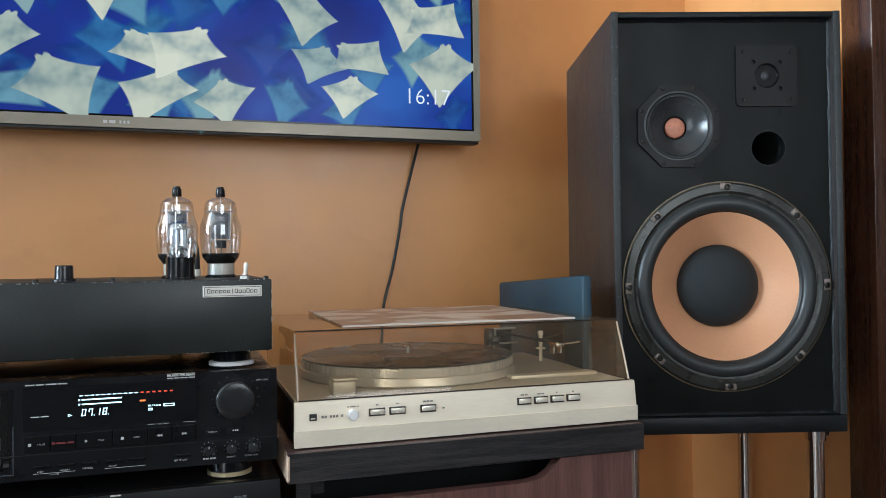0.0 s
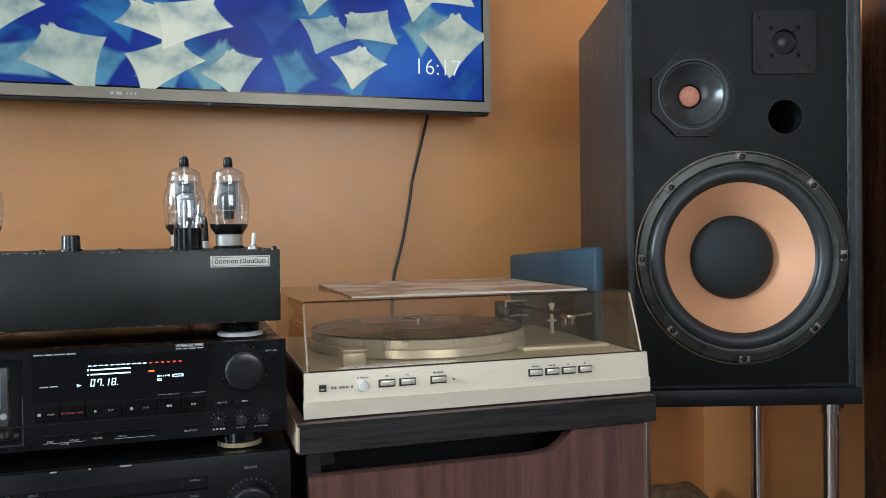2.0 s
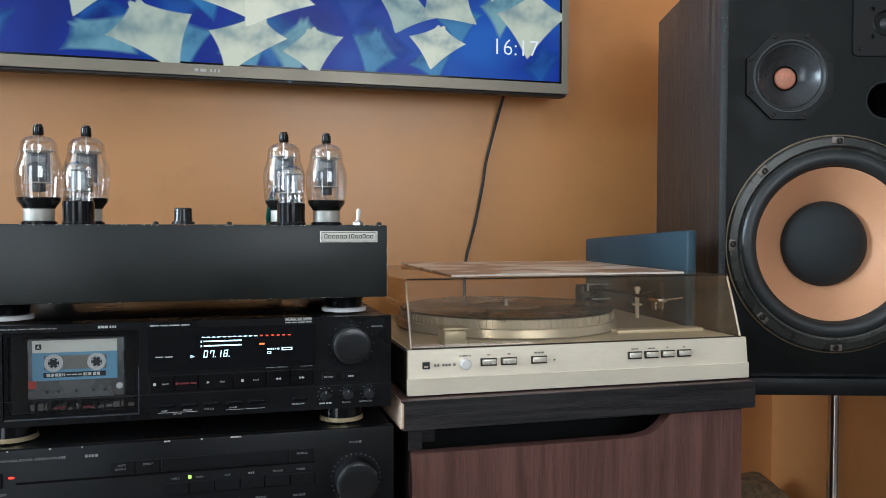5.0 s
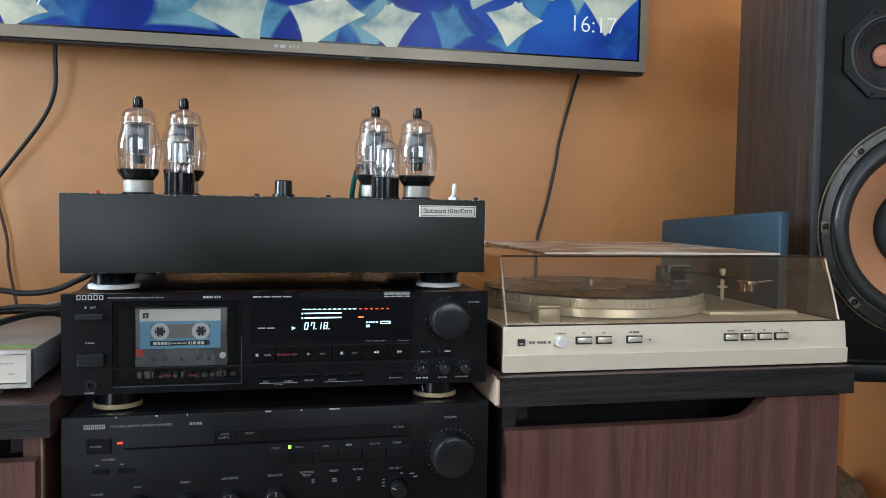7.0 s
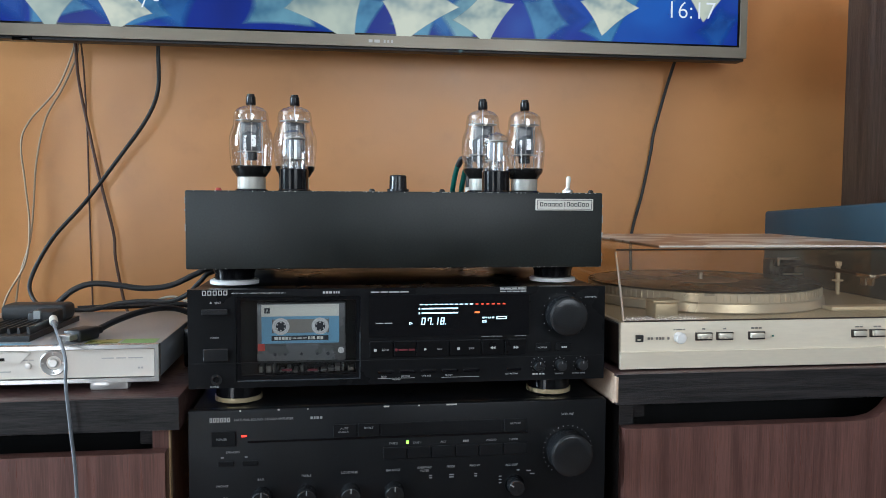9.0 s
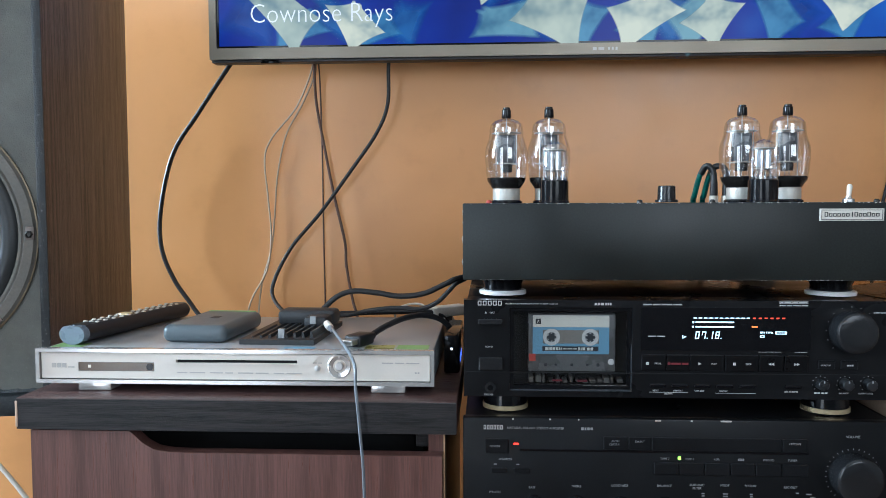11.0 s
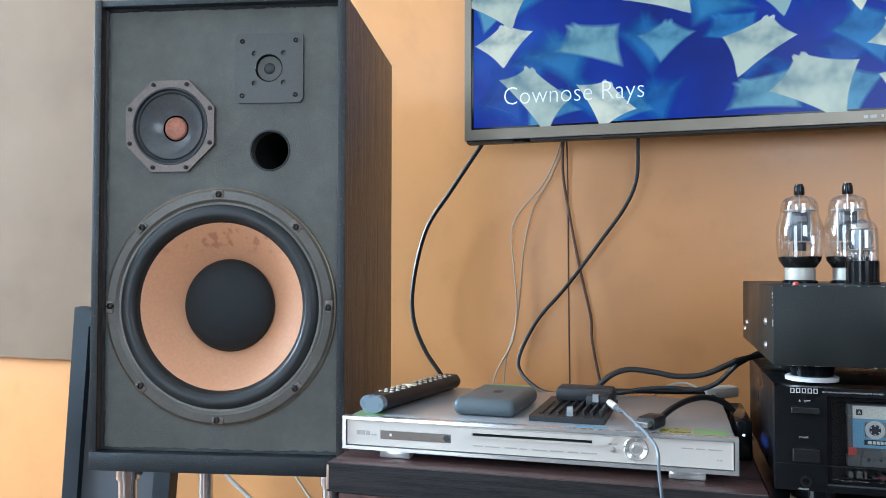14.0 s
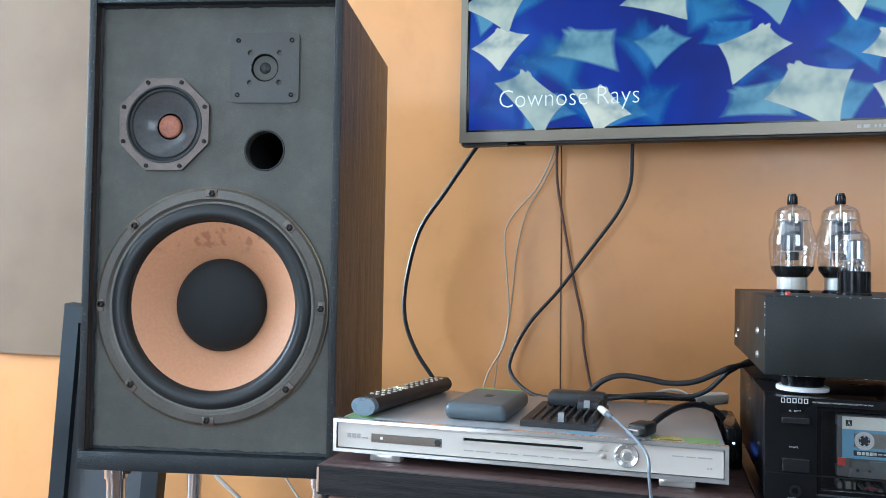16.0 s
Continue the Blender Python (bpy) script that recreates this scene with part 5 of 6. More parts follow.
part("toggle_tip", placed(lathe([(0, 0.005), (0.0022, 0.005), (0.0028, 0.016), (0.0020, 0.0185), (0, 0.0190)], 14), Matrix.Translation((0.404 + ox, 0.045, 0.0990)) @ pose(0, 0, 0, 0, 4, 0)), "cable_white", tog, "white plastic tip")
for sx, sy, m in ((0.026, 0.040, "red"), (0.186, 0.04, "screw"), (0.262, 0.04, "screw"), (0.426, 0.03, "screw")):
    part("top_screw", placed(lathe([(0, 0), (0.0032, 0), (0.0030, 0.0022), (0.0018, 0.0035), (0, 0.0035)], 12), Matrix.Translation((sx + ox, sy, 0.0988))), m, amp2)


def big_valve(x, y, spin):
    v = thing("valve", x, y, 0.8049, "tall clear glass valve with a black cap and silver base", "valve", "tall valves", spin)
    part("socket", lathe([(0, 0), (0.0195, 0), (0.0195, 0.0025), (0.0172, 0.004), (0, 0.004)], 32), "gloss_black", v)
    part("base_ring", lathe([(0.0, 0.004), (0.0163, 0.004), (0.0166, 0.0052), (0.0166, 0.0170), (0.0158, 0.018), (0, 0.018)], 36), "badge", v, "silver metal base")
    part("getter_cup", lathe([(0.0155, 0.0178), (0.0172, 0.0185), (0.0195, 0.022), (0.0228, 0.0265), (0.0238, 0.0305), (0.0232, 0.0312), (0.0185, 0.0275), (0.0, 0.0245)], 36), "getter", v, "black darkened glass bottom")
    part("bulb", lathe([(0.0237, 0.0300), (0.0248, 0.040), (0.0257, 0.052), (0.0259, 0.062), (0.0248, 0.069), (0.0225, 0.0755), (0.0207, 0.0810), (0.0203, 0.0900), (0.0190, 0.0955), (0.0150, 0.0995), (0.0090, 0.1020), (0.0045, 0.1030), (0.0040, 0.1045)], 40), "glass", v, "clear glass bulb").visible_shadow = False
    part("top_cap", lathe([(0, 0.1035), (0.0056, 0.1035), (0.0060, 0.1050), (0.0056, 0.1130), (0.0044, 0.1145), (0.0044, 0.1163), (0, 0.1168)], 20), "gloss_black", v, "black top cap")
    part("anode", join(box(-0.0085, 0.0085, -0.0048, 0.0048, 0.0495, 0.0835, 0.0015), box(-0.0115, -0.0085, -0.0008, 0.0008, 0.0495, 0.0835), box(0.0085, 0.0115, -0.0008, 0.0008, 0.0495, 0.0835)), "anode", v, "grey metal plates")
    part("upper_mica", lathe([(0, 0.0850), (0.0175, 0.0850), (0.0175, 0.0856), (0, 0.0856)], 24), "mica", v)
    part("lower_mica", lathe([(0, 0.0478), (0.0165, 0.0478), (0.0165, 0.0484), (0, 0.0484)], 24), "mica", v)
    rods = bmesh.new()
    for rx, ry in ((-0.0128, 0), (0.0128, 0), (0, 0.0062), (0, -0.0062)):
        merge(rods, placed(lathe(disc(0.0006, 0.064), 8), Matrix.Translation((rx, ry, 0.0265))))
    merge(rods, placed(lathe(disc(0.0007, 0.018), 8), Matrix.Translation((0, 0, 0.0855))))
    part("support_rods", rods, "steel", v)
    part("screen_cylinder", lathe([(0.0068, 0.0380), (0.0072, 0.0380), (0.0072, 0.0476), (0.0068, 0.0476)], 20, True), "getter", v)
    return v


def small_valve(x, y, spin):
    v = thing("valve", x, y, 0.8049, "short clear glass valve with a black base on the black box", "valve", "short valves", spin)
    part("base", lathe([(0, 0), (0.0172, 0), (0.0172, 0.0020), (0.0163, 0.003), (0.0163, 0.0250), (0.0155, 0.0258), (0, 0.0258)], 36), "gloss_black", v, "glossy black base")
    part("bulb", lathe([(0.0150, 0.0250), (0.0155, 0.0300), (0.0155, 0.0540), (0.0148, 0.0605), (0.0118, 0.0660), (0.0065, 0.0690), (0.0022, 0.0700), (0, 0.0712)], 36), "glass", v, "clear glass bulb").visible_shadow = False
    part("anode", join(box(-0.0075, -0.0012, -0.004, 0.004, 0.0390, 0.0590, 0.001), box(0.0012, 0.0075, -0.004, 0.004, 0.0390, 0.0590, 0.001)), "anode_bright", v)
    part("upper_mica", lathe([(0, 0.0600), (0.0125, 0.0600), (0.0125, 0.0606), (0, 0.0606)], 20), "mica", v)
    part("lower_mica", lathe([(0, 0.0375), (0.0125, 0.0375), (0.0125, 0.0381), (0, 0.0381)], 20), "mica", v)
    wires = bmesh.new()
    for k in range(7):
        a = 2 * math.pi * k / 7
        merge(wires, sweep([(0.007 * math.cos(a), 0.007 * math.sin(a), 0.0255), (0.009 * math.cos(a + 0.3), 0.009 * math.sin(a + 0.3), 0.031), (0.005 * math.cos(a), 0.005 * math.sin(a), 0.0378)], 0.0007, 5, 4))
    part("lead_wires", wires, "steel", v)
    return v


for vx, vy, s in ((0.0475, 0.160, 10), (0.099, 0.160, 25), (0.3285, 0.158, -15), (0.3815, 0.157, 5)):
    big_valve(vx, vy, s)
small_valve(0.1005, 0.098, 8)
small_valve(0.3325, 0.094, -6)
for cx, gx in ((0.336, 0.3205), (0.353, 0.3335)):
    pc = thing("signal_plug", cx, 0.298, 0.8049, "black signal plug with a white collar and a green cable", "plug", "signal plugs")
    part("collar", lathe([(0, 0), (0.0062, 0), (0.0062, 0.009), (0.0052, 0.010), (0, 0.010)], 18), "cable_white", pc, "white collar")
    part("plug_body", lathe([(0, 0.009), (0.0052, 0.009), (0.0055, 0.012), (0.0050, 0.026), (0.0042, 0.038), (0, 0.038)], 18), "cable_black", pc)
    part("boot", sweep([(0, 0, 0.035), (-0.001, 0.002, 0.043), (-0.006, 0.004, 0.0505), (gx - cx + 0.005, 0.008, 0.049), (gx - cx + 0.001, 0.012, 0.040)], 0.0044, 10), "cable_black", pc)
    part("cable", sweep([(gx - cx + 0.001, 0.012, 0.042), (gx - cx - 0.002, 0.018, 0.028), (gx - cx - 0.004, 0.026, 0.010), (gx - cx - 0.003, 0.036, 0.0050), (gx - cx, 0.047, -0.02), (gx - cx, 0.052, -0.12)], 0.0038, 10), "cable_green", pc, "dark green cable")

# ---------------------------------------------------------------- turntable
tt = thing("turntable", 0.6735, 0, 0.612, "champagne silver turntable with a closed smoked lid, on a low cabinet", "turntable")
ox, oz = -0.6735, -0.612
fp = sheet([(-0.2205, 0.002), (0.2205, 0.002), (0.2195, 0.0525), (-0.2195, 0.0525)], [], 0, 0.006)
for v in fp.verts:
    if v.co.z > 0.03:
        v.co.y += 0.005
part("front_panel", fp, "champagne", tt, "champagne metal front", smooth=False)
part("panel_lip", box(-0.2208, 0.2208, -0.0003, 0.004, 0.0024, 0.0208, 0.0002, 1), "champagne", tt)
part("plinth", box(-0.2195, 0.2195, 0.0065, 0.355, 0.004, 0.0495, 0.002), "tt_base", tt, "dark brown plinth")
part("deck_plate", box(-0.217, 0.217, 0.012, 0.350, 0.0495, 0.0515), "tt_deck", tt)
for fx in (-0.18, 0.18):
    for fy in (0.05, 0.31):
        part("foot", placed(lathe(disc(0.018, 0.0042), 18), Matrix.Translation((fx, fy, 0))), "rubber", tt)
PXc, PYc = 0.643 + ox, 0.206
pl = part("platter", placed(lathe([(0, 0.0520), (0.1530, 0.0520), (0.1550, 0.0535), (0.1535, 0.0630), (0.1500, 0.0645), (0.1500, 0.0750), (0.1480, 0.0760), (0, 0.0760)], 96), Matrix.Translation((PXc, PYc, 0))), "tt_metal", tt, "pale metal platter with a dotted rim")
ribs = bmesh.new()
for k in range(120):
    a = 2 * math.pi * k / 120
    merge(ribs, placed(box(0.1495, 0.1515, -0.0024, 0.0024, 0.0655, 0.0742), Matrix.Translation((PXc, PYc, 0)) @ pose(0, 0, 0, 0, 0, math.degrees(a))))
tagged(part("rim_ribs", ribs, "tt_metal", pl, smooth=False), kind="stuff")
rec = thing("record", 0.643, PYc, 0.6882, "black vinyl record on the platter", "record")
part("disc", lathe([(0.0036, 0), (0.1505, 0), (0.1512, 0.0009), (0.1505, 0.0018), (0.146, 0.0020), (0.0600, 0.0018), (0.0520, 0.0020), (0.0036, 0.0020)], 96, True), "vinyl", rec)
part("label", lathe([(0.0037, 0.0021), (0.0505, 0.0021), (0.0505, 0.0024), (0.0037, 0.0024)], 48, True), "record_label", rec, "brown paper label")
part("spindle", placed(lathe([(0, 0.0700), (0.0034, 0.0700), (0.0034, 0.0865), (0.0020, 0.0880), (0, 0.0880)], 16), Matrix.Translation((PXc, PYc, 0))), "steel", tt)
part("strobe_block", join(box(0.502 + ox, 0.530 + ox, 0.026, 0.056, 0.0515, 0.0700, 0.003), box(0.5035 + ox, 0.534 + ox, 0.034, 0.060, 0.0690, 0.0725, 0.0015)), "tt_housing", tt, "dull champagne lamp housing")
# tone arm
ar = part("tonearm", sweep([(0.838 + ox, 0.335, 0.0890), (0.850 + ox, 0.280, 0.0885), (0.853 + ox, 0.220, 0.0880), (0.856 + ox, 0.165, 0.0870)], 0.0030, 10), "plate", tt, "straight dark tone arm")
part("arm_bearing", join(box(0.814 + ox, 0.858 + ox, 0.325, 0.345, 0.0515, 0.0965, 0.003), box(0.820 + ox, 0.852 + ox, 0.318, 0.326, 0.060, 0.084, 0.002)), "gloss_black", ar, "black bearing block")
part("bearing_bar", join(box(0.823 + ox, 0.862 + ox, 0.3165, 0.3185, 0.0955, 0.0985), box(0.823 + ox, 0.826 + ox, 0.3165, 0.3185, 0.086, 0.0955), box(0.832 + ox, 0.864 + ox, 0.3150, 0.3175, 0.072, 0.0745)), "steel", ar)
part("headshell", join(box(0.848 + ox, 0.863 + ox, 0.140, 0.168, 0.0835, 0.0890, 0.001), box(0.8485 + ox, 0.8515 + ox, 0.150, 0.160, 0.0730, 0.0835), box(0.8595 + ox, 0.8625 + ox, 0.150, 0.160, 0.0730, 0.0835)), "steel", ar, "small bright headshell")
part("finger_lift", sweep([(0.863 + ox, 0.150, 0.0870), (0.873 + ox, 0.145, 0.0875), (0.884 + ox, 0.135, 0.0905)], 0.0012, 6), "steel", ar)
part("arm_rest", join(placed(lathe(disc(0.0030, 0.046), 12), Matrix.Translation((0.868 + ox, 0.235, 0.0515))), box(0.861 + ox, 0.875 + ox, 0.231, 0.239, 0.0700, 0.0730, 0.001), box(0.864 + ox, 0.872 + ox, 0.232, 0.238, 0.0920, 0.0990, 0.001)), "champagne", tt, "pale arm rest post")
part("cue_slider", box(0.750 + ox, 0.878 + ox, 0.074, 0.096, 0.0515, 0.0560, 0.0012), "champagne", tt)
# lid
lb, lt_, y0, y1, y2, z0, z1 = -0.2165, 0.2155, 0.008, 0.036, 0.352, 0.0535, 0.130
vs = lambda s, i: [(s + i, y0, z0), (s + i, y1, z1), (s + i, y2, z1), (s + i, y2, z0)]
bm = bmesh.new()
a = [bm.verts.new(p) for p in vs(lb, 0)]
b = [bm.verts.new(p) for p in vs(lt_, 0)]
for face in ((a[0], a[1], b[1], b[0]), (a[1], a[2], b[2], b[1]), (a[2], a[3], b[3], b[2]), a, b):
    bm.faces.new(face)
bmesh.ops.bevel(bm, geom=[e for e in bm.edges if len(e.link_faces) == 2], offset=0.003, segments=3, profile=0.5, affect="EDGES")
lid = part("lid", bm, "smoked", tt, "closed smoked acrylic lid")
lid.visible_shadow = False
for sx in (lb + 0.0018, lt_ - 0.0018):
    part("lid_edge", sweep([(sx, y0 + 0.0010, z0), (sx, (y0 + y1) / 2 + 0.0010, (z0 + z1) / 2), (sx, y1 + 0.0015, z1 - 0.003)], 0.0013, 8), "acrylic_edge", lid)
part("lid_edge", sweep([(lb + 0.002, y0, z0 - 0.0005), (0, y0, z0 - 0.0005), (lt_ - 0.002, y0, z0 - 0.0005)], 0.0012, 6), "tt_base", lid)
part("lid_edge", sweep([(lb + 0.002, y1, z1), (0, y1, z1), (lt_ - 0.002, y1, z1)], 0.0010, 6), "tt_base", lid)
# controls
for a_, b_ in ((0.540, 0.5575), (0.5645, 0.582), (0.602, 0.6195), (0.727, 0.7435), (0.7495, 0.766), (0.772, 0.7885), (0.7945, 0.811)):
    k = part("button", box(a_ + 0.0006 + ox, b_ - 0.0006 + ox, -0.0020, 0.004, 0.0338, 0.0395, 0.0006, 2), "tt_button", tt, "bright metal button")
    part("button_gap", box(a_ - 0.0008 + ox, b_ + 0.0008 + ox, 0.0009, 0.004, 0.0318, 0.0405), "tt_base", k)
part("speed_dial", faced([(0, -0.006), (0.0058, -0.006), (0.0062, 0.0035), (0.0052, 0.0055), (0, 0.006)], 0.520 + ox, 0, 0.0355, 24), "ring_silver", tt)
part("maker_mark", sheet(rect(0.4705 + ox, 0.4785 + ox, 0.0315, 0.0390), [rect(0.4718 + ox, 0.4772 + ox, 0.0328, 0.0350)], 0.0003, 0.003), "ink", tt)
part("signal_light", faced(disc(0.0011, 0.0006), 0.630 + ox, 0.0018, 0.0355, 10), "cable_green", tt)
tagged(part("lettering", join(bars(0.484 + ox, 0.509 + ox, 0.0020, 0.0335, 0.0028, (2, 1, 2, 3, 2, 1, 2, 1, 2, 3, 2)), bars(0.514 + ox, 0.527 + ox, 0.0030, 0.0435, 0.0014, (1, 1, 4, 1, 1)), bars(0.5475 + ox, 0.5505 + ox, 0.0030, 0.0435, 0.0016, (2, 1, 2)),
                       bars(0.572 + ox, 0.575 + ox, 0.0030, 0.0435, 0.0016, (2, 1, 2)), bars(0.605 + ox, 0.617 + ox, 0.0030, 0.0435, 0.0018, (3, 1, 3, 1, 3)), bars(0.731 + ox, 0.740 + ox, 0.0030, 0.0430, 0.0014, (4, 1, 3)),
                       bars(0.7535 + ox, 0.7625 + ox, 0.0030, 0.0430, 0.0014, (4, 1, 3)), bars(0.779 + ox, 0.781 + ox, 0.0030, 0.0430, 0.0016, (1,)), bars(0.802 + ox, 0.804 + ox, 0.0030, 0.0430, 0.0016, (1,))), "tt_print", tt, "small dark printed legends"), kind="stuff")

sl = thing("record_sleeve", 0.6800, 0.2150, 0.7425, "printed cardboard record sleeve lying on the turntable lid", "record sleeve", turn=-1)
part("cover", box(-0.1575, 0.1575, -0.1575, 0.1575, 0.0, 0.0030, 0.0007, 1), "sleeve", sl, "brown and cream printed cover")
part("spine", box(-0.1572, 0.1572, -0.1580, -0.1574, 0.0004, 0.0026), "paper", sl, "pale paper edge")

cs = thing("flat_case", 0.9055, 0.315, 0.612, "slate blue upright flat case with rounded edges beside the turntable", "case", turn=86)
bm = box(-0.190, 0.195, -0.008, 0.008, 0.0, 0.187, 0.005, 3)
for v in bm.verts:
    if v.co.z > 0.1 and v.co.x > 0:
        v.co.z -= 0.019
part("case_body", bm, "case_blue", cs)

# ---------------------------------------------------------------- disc player and what lies on it
dv = thing("disc_player", -0.2505, 0.016, 0.601, "slim silver disc player with a slot tray, on a low cabinet", "disc player")
ox, oy, oz = 0.2505, -0.016, -0.601
part("case", box(-0.2165, 0.2165, 0.010, 0.262, 0.010, 0.0455, 0.002), "dvd_top", dv, "grey silver metal case")
part("front_frame", sheet(rect(-0.2185, 0.2185, 0.0095, 0.0475), [rect(-0.2145, 0.2145, 0.0135, 0.0435)], 0.0, 0.010), "dvd_trim", dv, "polished surround", smooth=False)
fr = sheet(rect(-0.2135, 0.2135, 0.0145, 0.0425), [rect(-0.312 + ox, -0.180 + ox, 0.0328, 0.0362), rect(-0.4225 + ox, -0.3375 + ox, 0.0225, 0.0325)], 0.003, 0.010)
part("front_panel", fr, "dvd_silver", dv, "satin silver front", smooth=False)
part("disc_slot", box(-0.313 + ox, -0.179 + ox, 0.0045, 0.0065, 0.0324, 0.0366), "void", dv)
tray = sheet([(-0.336 + ox, 0.0412), (-0.325 + ox, 0.0310), (-0.165 + ox, 0.0310), (-0.155 + ox, 0.0412)], [rect(-0.3125 + ox, -0.1795 + ox, 0.0328, 0.0362)], 0.0012, 0.0032)
part("tray_door", tray, "dvd_silver", dv, smooth=False)
dw = part("display_window", box(-0.4222 + ox, -0.3378 + ox, 0.0035, 0.0065, 0.0228, 0.0322), "dvd_window", dv, "smoked brown display window")
part("standby_mark", box(-0.4115 + ox, -0.4085 + ox, 0.0030, 0.0036, 0.0262, 0.0292), "tape_white", dw)
part("sensor", faced(disc(0.0042, 0.0008), -0.3425 + ox, 0.0036, 0.0275, 6), "gloss_black", dw)
part("jog_ring", faced([(0.0070, 0.0), (0.0128, 0.0), (0.0128, 0.0014), (0.0118, 0.0022), (0.0075, 0.0012)], -0.134 + ox, 0.003, 0.0302, 40, True), "dvd_trim", dv)
for q in range(4):
    part("jog_mark", placed(box(-0.0008, 0.0008, -0.0004, 0.0004, 0.0088, 0.0108), Matrix.Translation((-0.134 + ox, 0.0006, 0.0302)) @ pose(0, 0, 0, 0, 90 * q, 0)), "dvd_print", dv)
part("jog_button", faced([(0, 0), (0.0045, 0), (0.0045, 0.0026), (0.0038, 0.0034), (0, 0.0034)], -0.134 + ox, 0.003, 0.0302, 24), "steel", dv)
part("stop_button", faced([(0, 0), (0.0032, 0), (0.0030, 0.0016), (0, 0.0020)], -0.158 + ox, 0.003, 0.0275, 20), "steel", dv)
tagged(part("lettering", join(bars(-0.452 + ox, -0.436 + ox, 0.0028, 0.0262, 0.0048, (4, 1, 4, 1, 4)), bars(-0.434 + ox, -0.427 + ox, 0.0028, 0.0262, 0.0012, (1,)), bars(-0.312 + ox, -0.175 + ox, 0.0028, 0.0212, 0.0012, (4, 1, 6, 2, 5, 1, 3, 2, 6, 1, 5, 2, 4, 1, 6)),
                       bars(-0.164 + ox, -0.153 + ox, 0.0028, 0.0328, 0.0011, (4, 1, 3)), bars(-0.088 + ox, -0.048 + ox, 0.0028, 0.0332, 0.0012, (5, 1, 4, 1, 6)), bars(-0.053 + ox, -0.048 + ox, 0.0028, 0.0225, 0.0018, (2, 1, 2))), "dvd_print", dv, "faint grey printed legends"), kind="stuff")
part("hologram_sticker", box(-0.075 + ox, -0.040 + ox, 0.016, 0.045, 0.0455, 0.0458), "lime", dv, "shiny green sticker")
part("colour_sticker", box(-0.110 + ox, -0.078 + ox, 0.014, 0.044, 0.0455, 0.0458), "sticker_yellow", dv, "shiny yellow sticker")
part("blue_sticker", box(-0.200 + ox, -0.165 + ox, 0.014, 0.030, 0.0455, 0.0458), "tape_blue", dv, "blue sticker")
part("corner_sticker", box(-0.463 + ox, -0.428 + ox, 0.012, 0.045, 0.0455, 0.0458), "lime", dv, "green sticker")
for fx in (-0.4065, -0.0825):
    for fy in (0.02, 0.22):
        part("foot", box(fx - 0.019 + ox, fx + 0.019 + ox, fy - 0.014, fy + 0.022, 0.0, 0.0105, 0.0025), "dvd_trim", dv)

rm_ = thing("remote_control", -0.4450, 0.048, 0.6468, "long black remote control with pale keys lying on the disc player", "remote control", turn=-10)
prof = [(0.0168 * math.cos(q), 0.0118 + 0.0118 * math.sin(q)) for q in [radians(-90 + 360 * k / 28) for k in range(28)]]
prof = [(x, min(z, 0.0215)) for x, z in prof]
bm = sheet(prof, [], 0.010, 0.220)
for v in bm.verts:
    if v.co.y > 0.2:
        v.co.x *= 0.92
body = part("body", bm, "remote_body", rm_, "black plastic body")
part("end_cap", placed(sheet([(x * 0.98, z * 0.98) for x, z in prof], [], 0.0, 0.0102), Matrix.Identity(4)), "remote_tip", rm_, "grey blue rounded end")
for r_ in range(12):
    for c_ in range(3):
        if r_ in (4, 5) and c_ == 1:
            continue
        part("key", placed(lathe([(0, 0), (0.0026, 0), (0.0023, 0.0014), (0, 0.0018)], 10), Matrix.Translation((-0.0080 + 0.0080 * c_, 0.034 + 0.0150 * r_, 0.0212))), "remote_key", rm_)
part("ring_key", placed(lathe([(0.006, 0), (0.0085, 0), (0.0080, 0.0022), (0.006, 0.0022)], 20, True), Matrix.Translation((0, 0.098, 0.0212))), "gold", rm_)

dx = thing("media_box", -0.311, 0.064, 0.6468, "small rounded grey media box lying on the disc player", "media box", turn=-3)
bm = box(-0.0385, 0.0385, 0.0, 0.125, 0.0, 0.0205, 0.0085, 5)
part("shell", bm, "grey_shell", dx, "matt grey shell")
part("green_seam", box(-0.0310, 0.0310, 0.1160, 0.1225, 0.0175, 0.0212, 0.0010, 1), "lime", dx, "lime green edge line")
part("top_mark", join(box(-0.0045, 0.0060, 0.056, 0.074, 0.0204, 0.0207), box(-0.0025, 0.0035, 0.059, 0.066, 0.0207, 0.0209)), "ink", dx)

bk = thing("plastic_bracket", -0.2125, 0.056, 0.6468, "black ribbed plastic holder lying on the disc player", "bracket", turn=-2)
part("frame", sheet([(-0.043, 0.0), (0.043, 0.0), (0.043, 0.006), (-0.043, 0.006)], [], 0.0, 0.145), "bracket", bk)
for k in range(8):
    x = -0.033 + 0.0098 * k
    part("rib", sheet([(x, 0.006), (x + 0.0035, 0.006), (x + 0.0022, 0.008 + 0.0008 * k), (x, 0.008 + 0.0008 * k)], [], 0.012, 0.10), "bracket", bk)
part("clip", join(box(-0.030, 0.043, 0.100, 0.135, 0.006, 0.0255, 0.006, 3), box(0.012, 0.040, 0.070, 0.105, 0.006, 0.0215, 0.004)), "bracket", bk)
part("grey_tab", box(-0.001, 0.006, 0.010, 0.014, 0.005, 0.0165), "bracket_grey", bk, "grey metal tab")
part("grey_tab", box(0.021, 0.028, 0.066, 0.070, 0.014, 0.0230), "bracket_grey", bk, "grey metal tab")

